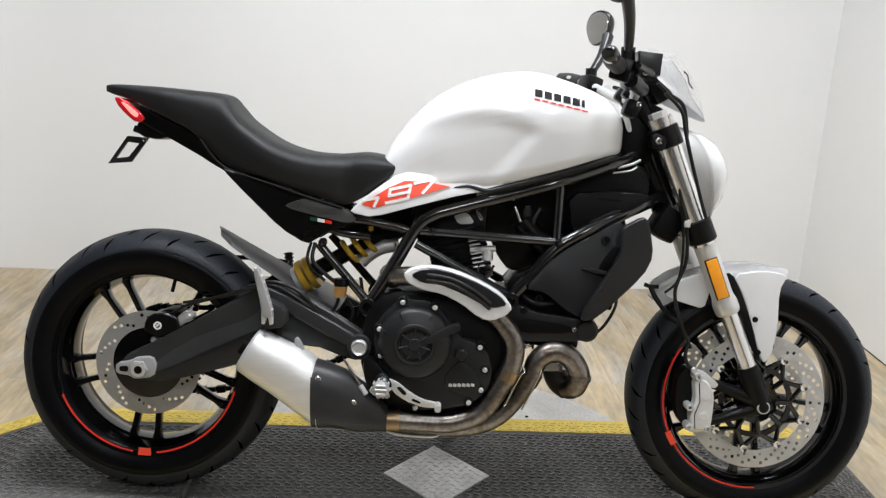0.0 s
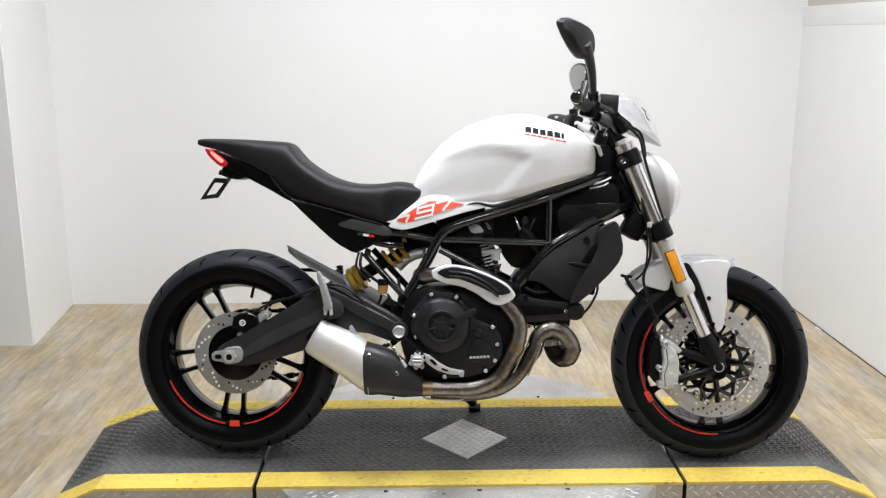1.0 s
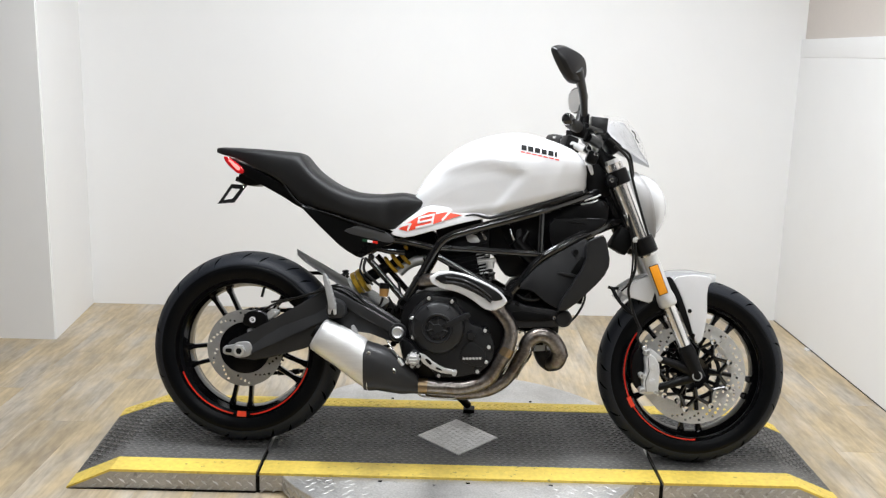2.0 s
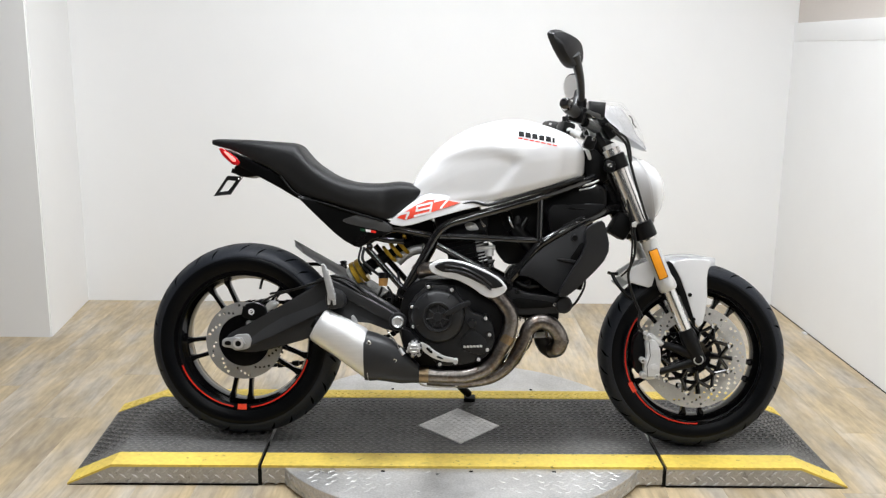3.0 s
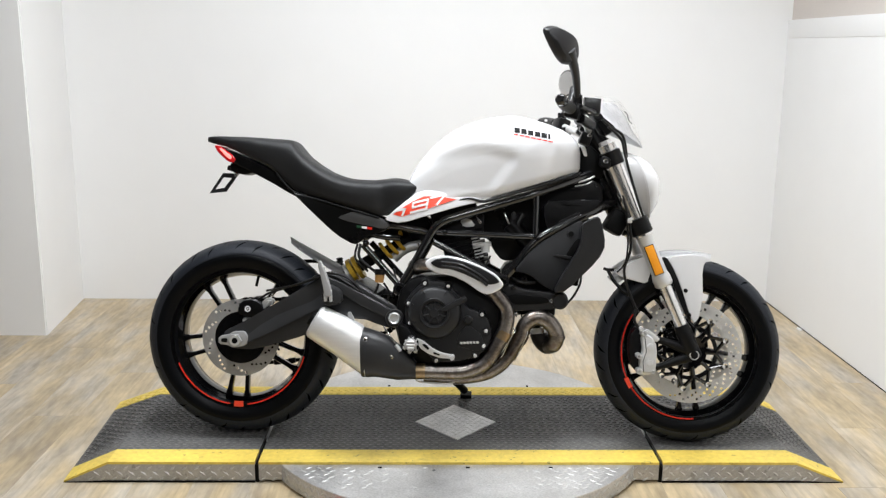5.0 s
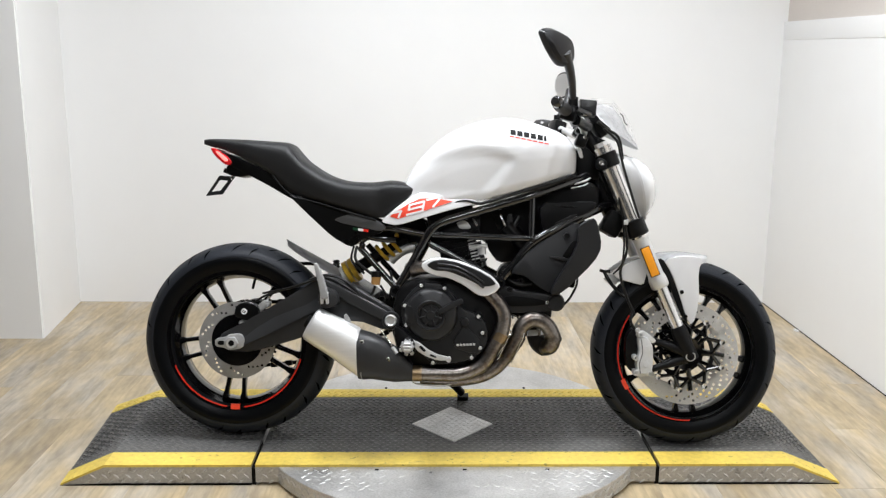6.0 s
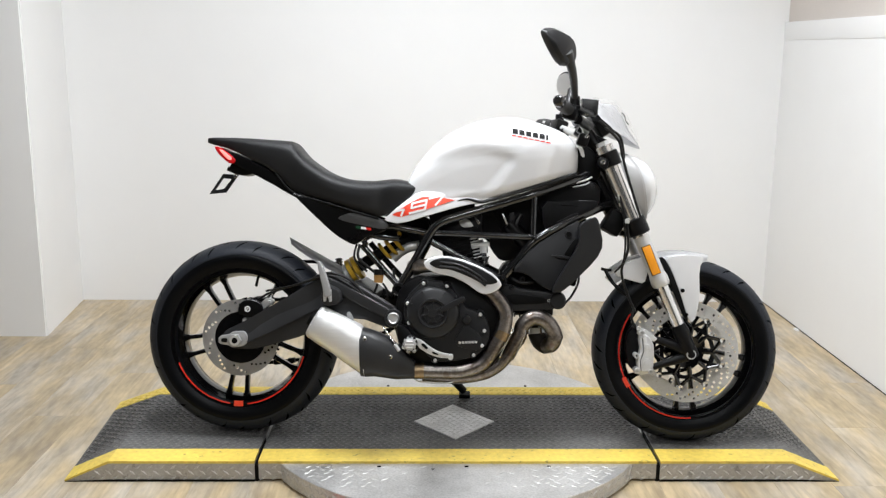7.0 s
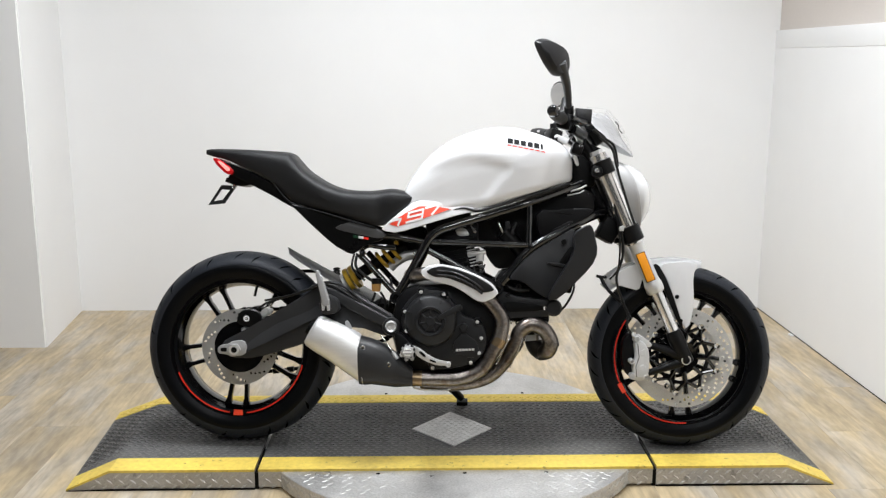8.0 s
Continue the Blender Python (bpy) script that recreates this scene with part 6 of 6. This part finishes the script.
part("cable_clamp", block((1.226, -0.126, 0.706), (0.014, 0.014, 0.016), 0.003), CAST, bike)
part("horn", block((1.195, -0.05, 0.700), (0.06, 0.10, 0.075), 0.012, (0, 30, 0)), GAP, bike, "dark horn and lower yoke parts")

# headlight
def head_ring(x, zc, hw, hh, n=32, power=2.3):
    out = []
    for k in range(n):
        a = 2 * math.pi * k / n
        u, v = math.cos(a), math.sin(a)
        z = hh * math.copysign(abs(v) ** (2 / power), v)
        squeeze = 1 - 0.22 * max(0, -v)
        out.append(Vector((x - 0.20 * z - 2.3 * max(0.0, z) ** 2, hw * squeeze * math.copysign(abs(u) ** (2 / power), u), zc + z)))
    return out


shell = [head_ring(1.200, 0.826, 0.060, 0.070), head_ring(1.222, 0.824, 0.085, 0.094), head_ring(1.244, 0.820, 0.098, 0.106), head_ring(1.266, 0.817, 0.101, 0.108), head_ring(1.278, 0.816, 0.100, 0.106)]
hl = part("headlight", loft(shell), LIGHTGREY, bike, "round headlight with silver grey shell and clear lens", 50)
lens = [head_ring(1.278, 0.816, 0.096, 0.102), head_ring(1.297, 0.823, 0.091, 0.090), head_ring(1.315, 0.828, 0.077, 0.070), head_ring(1.327, 0.830, 0.052, 0.044), head_ring(1.333, 0.830, 0.012, 0.012)]
part("lens", loft(lens, cap=False), LENS, hl, "clear headlight lens", 60)
bowl = [head_ring(1.299, 0.822, 0.083, 0.082, 14), head_ring(1.294, 0.820, 0.070, 0.070, 14), head_ring(1.2825, 0.818, 0.034, 0.036, 14), head_ring(1.280, 0.818, 0.010, 0.010, 14)]
part("reflector", loft(bowl), FORKTUBE, hl, "faceted bright reflector", 5)
part("bezel", loft([head_ring(1.2785, 0.816, 0.1005, 0.1065), head_ring(1.2845, 0.816, 0.0985, 0.1045), head_ring(1.2855, 0.816, 0.094, 0.100), head_ring(1.2790, 0.816, 0.093, 0.099)], cap=False), LIGHTGREY, hl)
part("lamp_bar", slab([(1.282, 0.834), (1.313, 0.832), (1.316, 0.824), (1.282, 0.820)], -0.060, 0.060, 0.002, 1), LIGHTGREY, hl)
# fly screen
def screen_rows(z_list, depth, half, back=0.0):
    rows = []
    for z in z_list:
        xf = float(np.interp(z, [0.938, 0.99, 1.035, 1.092], [1.280, 1.266, 1.246, 1.200])) - back * smoothstep(0.945, 1.00, z)
        rows.append([Vector((xf - depth * u * u, half * u, z + 0.050 * u * u * max(0.0, (1.06 - z) / 0.12))) for u in np.linspace(-1, 1, 17)])
    return rows


fs = part("fly_screen", sheet(screen_rows([0.938, 0.955, 0.975, 0.995, 1.015, 1.035, 1.058, 1.074], 0.100, 0.100, 0.020), 0.003), WHITE, bike, "white fly screen behind a clear smoked shield", 60)
part("clear_shield", sheet(screen_rows([0.944, 0.96, 0.98, 1.00, 1.02, 1.040, 1.056, 1.070, 1.080, 1.090], 0.088, 0.098), 0.0028), SCREEN, fs, "clear smoked shield", 60)
part("screen_mark", sweep([(1.216, -0.030, 1.050), (1.226, -0.030, 1.040), (1.230, -0.030, 1.024), (1.240, -0.030, 1.012)], 0.0018), INK, fs)
part("instrument", block((1.150, 0, 1.015), (0.050, 0.150, 0.085), 0.012, (0, -35, 0)), PLASTIC, bike, "black instrument unit behind the screen")
# handlebar
GRIP_LINE = [(0.988, -0.375, 1.040), (0.998, -0.31, 1.040), (1.035, -0.24, 1.030), (1.080, -0.15, 1.000), (1.098, -0.08, 0.985), (1.100, 0.0, 0.983), (1.098, 0.08, 0.985), (1.080, 0.15, 1.000), (1.035, 0.24, 1.030), (0.999, 0.31, 1.048), (0.990, 0.375, 1.053)]
hb = part("handlebar", sweep(GRIP_LINE, 0.0112), CAST, bike, "tapered handlebar with black grips and levers")
for y in (-1, 1):
    o = 0.012 if y > 0 else 0.013
    h = 0 if y > 0 else -0.011
    g = part("grip", sweep([(0.977 + o, y * 0.372, 1.051 + h), (0.988 + o, y * 0.325, 1.047 + h), (1.018 + o * 0.5, y * 0.265, 1.036 + h * 0.4)], 0.0175, None, 20), PEG, hb, "black rubber grip")
    part("bar_end", sweep([(0.969 + o, y * 0.398, 1.053 + h), (0.972 + o, y * 0.392, 1.053 + h), (0.976 + o, y * 0.376, 1.051 + h)], [0.010, 0.0165, 0.0165], None, 20, 3), TUBE if y < 0 else PEG, hb)
    part("switch_block", block((1.040, y * 0.235, 1.026), (0.046, 0.060, 0.050), 0.010, (0, 15, y * 20)), PLASTIC, hb)
    part("lever", sweep([(1.085, y * 0.225, 1.022), (1.092, y * 0.270, 1.020), (1.070, y * 0.33, 1.020), (1.040, y * 0.395, 1.022)], [0.009, 0.008, 0.006, 0.006]), PLASTIC if y < 0 else CAST, hb)
    part("riser", rod((1.105, y * 0.05, 0.985), (1.145, y * 0.05, 0.925), 0.020), PLASTIC, hb)
    part("riser_cap", block((1.098, y * 0.05, 0.990), (0.045, 0.034, 0.034), 0.008, (0, 30, 0)), PLASTIC, hb)
    part("throttle_guide" if y < 0 else "clutch_perch", rod((1.045, y * 0.245, 1.02), (1.06, y * 0.19, 1.004), 0.017), PLASTIC, hb)
res = part("brake_reservoir", slab([(1.064, 1.064), (1.113, 1.060), (1.110, 1.016), (1.066, 1.018)], -0.275, -0.215, 0.004, 0), MIRRORSHELL, hb, "black square brake fluid reservoir")
part("master_cylinder", rod((1.055, -0.245, 1.005), (1.100, -0.150, 0.995), 0.015), PLASTIC, hb)
part("reservoir_bolt", bolt_bm(1.078, -0.280, 1.020, 0.006, 0.004), CHROME, hb)
part("banjo_bolt", bolt_bm(1.092, -0.165, 0.962, 0.006, 0.005), CHROME, hb)
part("ignition_block", block((1.135, 0, 0.945), (0.07, 0.12, 0.06), 0.012, (0, 24, 0)), PLASTIC, fork)
part("bar_bracket", block((1.086, -0.11, 0.955), (0.036, 0.04, 0.040), 0.010, (0, 20, 0)), PLASTIC, hb)
part("tank_gap_filler", slab([(1.072, 0.935), (1.105, 0.945), (1.150, 0.90), (1.150, 0.83), (1.085, 0.845), (1.075, 0.87)], -0.07, 0.07, 0.01, 1), GAP, fr)
part("pale_key_tag", slab([(1.062, 0.962), (1.074, 0.958), (1.092, 0.930), (1.098, 0.905), (1.088, 0.903), (1.076, 0.935)], -0.080, -0.072, 0.002, 1), WHITEINK, fr, "pale plastic flap at the tank's front")
part("loom", sweep([(1.070, -0.09, 0.822), (1.100, -0.095, 0.832), (1.120, -0.085, 0.842)], 0.0030), CAST, fr)
part("loom", sweep([(1.060, -0.092, 0.810), (1.095, -0.10, 0.817), (1.112, -0.09, 0.826)], 0.0022), CAST, fr)

# mirrors
def mirror_head(centre, normal, up, half_w, half_h, thick, lean=0.0, angular=False):
    """A shaped shell with a shallow domed back; the glass lies on its front."""
    n = Vector(normal).normalized()
    u = (Vector(up) - n * n.dot(Vector(up))).normalized()
    s = u.cross(n)
    c = Vector(centre)
    shape = [(-1.0, 0.25), (-0.80, 0.85), (-0.25, 1.0), (0.45, 0.80), (0.95, 0.35), (1.0, -0.30), (0.65, -0.85), (0.05, -1.0), (-0.55, -0.70)]
    if angular:
        shape = [(0.98, 0.86), (0.80, 1.0), (0.30, 1.04), (-0.60, 0.68), (-0.90, 0.25), (-0.96, -0.30), (-0.90, -0.72), (-0.60, -1.0), (-0.05, -1.04), (0.30, -0.70), (0.70, 0.0), (0.96, 0.62)]
    pts = spline([Vector((a, b, 0)) for a, b in shape], 2 if angular else 5, True)
    def ring(k, off):
        sag = 0.34 * (1 - k) * half_h
        return [c + s * p.x * half_w * k + u * (p.y * half_h * k + lean * p.x * half_h - sag) + n * off for p in pts]
    shell = loft([ring(0.94, 0.0), ring(1.0, -0.003), ring(1.0, -thick * 0.35), ring(0.86, -thick * 0.75), ring(0.5, -thick), ring(0.1, -thick * 1.05)])
    glass = loft([ring(0.91, 0.0006), ring(0.90, 0.0012)])
    return shell, glass


for near, centre, normal, hw, hh, lean, a, b in ((True, (0.984, -0.335, 1.199), (-0.42, 0.90, -0.10), 0.056, 0.050, 0.0, (1.045, -0.250, 1.060), (1.010, -0.358, 1.184)), (False, (1.066, 0.345, 1.190), (-0.80, -0.60, 0.0), 0.043, 0.047, 0.25, (1.045, 0.252, 1.060), (1.092, 0.318, 1.165))):
    shell, glass = mirror_head(centre, normal, (0, 0, 1), hw, hh, 0.034, lean, near)
    mh = part("mirror", shell, MIRRORSHELL, bike, "black rear-view mirror on a flat stalk", 28 if near else 60)
    part("mirror_glass", glass, MIRROR, mh, "mirror glass")
    A, B = Vector(a), Vector(b)
    part("stalk", sweep([A, A.lerp(B, 0.5) + Vector((0.006, 0, 0)), B], [0.0095, 0.012, 0.0160]), MIRRORSHELL, mh)
    part("stalk_base", rod(A + Vector((0, 0, -0.03)), A + Vector((0, 0, 0.012)), 0.015), PLASTIC, mh)

# red pedal at the foot of the turntable
pedal = tagged(new("release_pedal"), "small red release pedal on a dark bracket beside the turntable", "pedal")
pedal.matrix_world = pose(-0.445, -0.455, 0.0, 0, 0, 20)
part("lever", block((0.02, -0.02, 0.030), (0.07, 0.050, 0.012), 0.004, (-12, 0, 0)), RED, pedal, "red painted steel pedal")
part("bracket", block((-0.02, 0.006, 0.014), (0.030, 0.040, 0.028), 0.004), GAP, pedal)
part("pin", rod((-0.03, 0.012, 0.030), (0.03, 0.012, 0.030), 0.005), GAP, pedal)

# white scrap at the foot of the half wall
scrap = block((RIGHT - 0.018, 1.362, 0.0045), (0.012, 0.030, 0.009), 0.002, (0, 0, 12))
tagged(finish("plastic_scrap", scrap, WHITEINK), "small white plastic scrap on the floor by the wall", "scrap")

# ---- floor ----
bm = block(((FAR_LEFT + RIGHT) / 2 + 0.2, (REAR + BACK) / 2, -0.055), (RIGHT - FAR_LEFT + 0.9, BACK - REAR + 0.3, 0.10), 0)
floor = tagged(finish("floor", bm, SUBFLOOR, smooth=False), "weathered oak-look plank floor", "floor", kind="structure")
PLANK_W, PLANK_L = 0.178, 1.22


def plank_mesh(w, l):
    own = block((0, 0, -0.0025), (w - 0.0005, l - 0.0005, 0.005), 0)
    bmesh.ops.bevel(own, geom=[e for e in own.edges if all(v.co.z > -0.001 for v in e.verts)], offset=0.0004, segments=1, affect="EDGES")
    me = bpy.data.meshes.new("plank")
    own.to_mesh(me)
    own.free()
    me.materials.append(WOOD)
    return me


full = plank_mesh(PLANK_W, PLANK_L)
col = 0
x = RIGHT - PLANK_W / 2
while x > FAR_LEFT:
    y = BACK - PLANK_L * (0.5 + ((col * 0.37) % 1.0)) + PLANK_L
    while y + PLANK_L / 2 > REAR:
        top, bottom = min(y + PLANK_L / 2, BACK), max(y - PLANK_L / 2, REAR)
        if top - bottom > 0.03:
            whole = top - bottom > PLANK_L - 0.001
            ob = new("plank", full if whole else plank_mesh(PLANK_W, top - bottom))
            ob.location = (x, (top + bottom) / 2, 0)
            ob.parent = floor
        y -= PLANK_L
    x -= PLANK_W
    col += 1
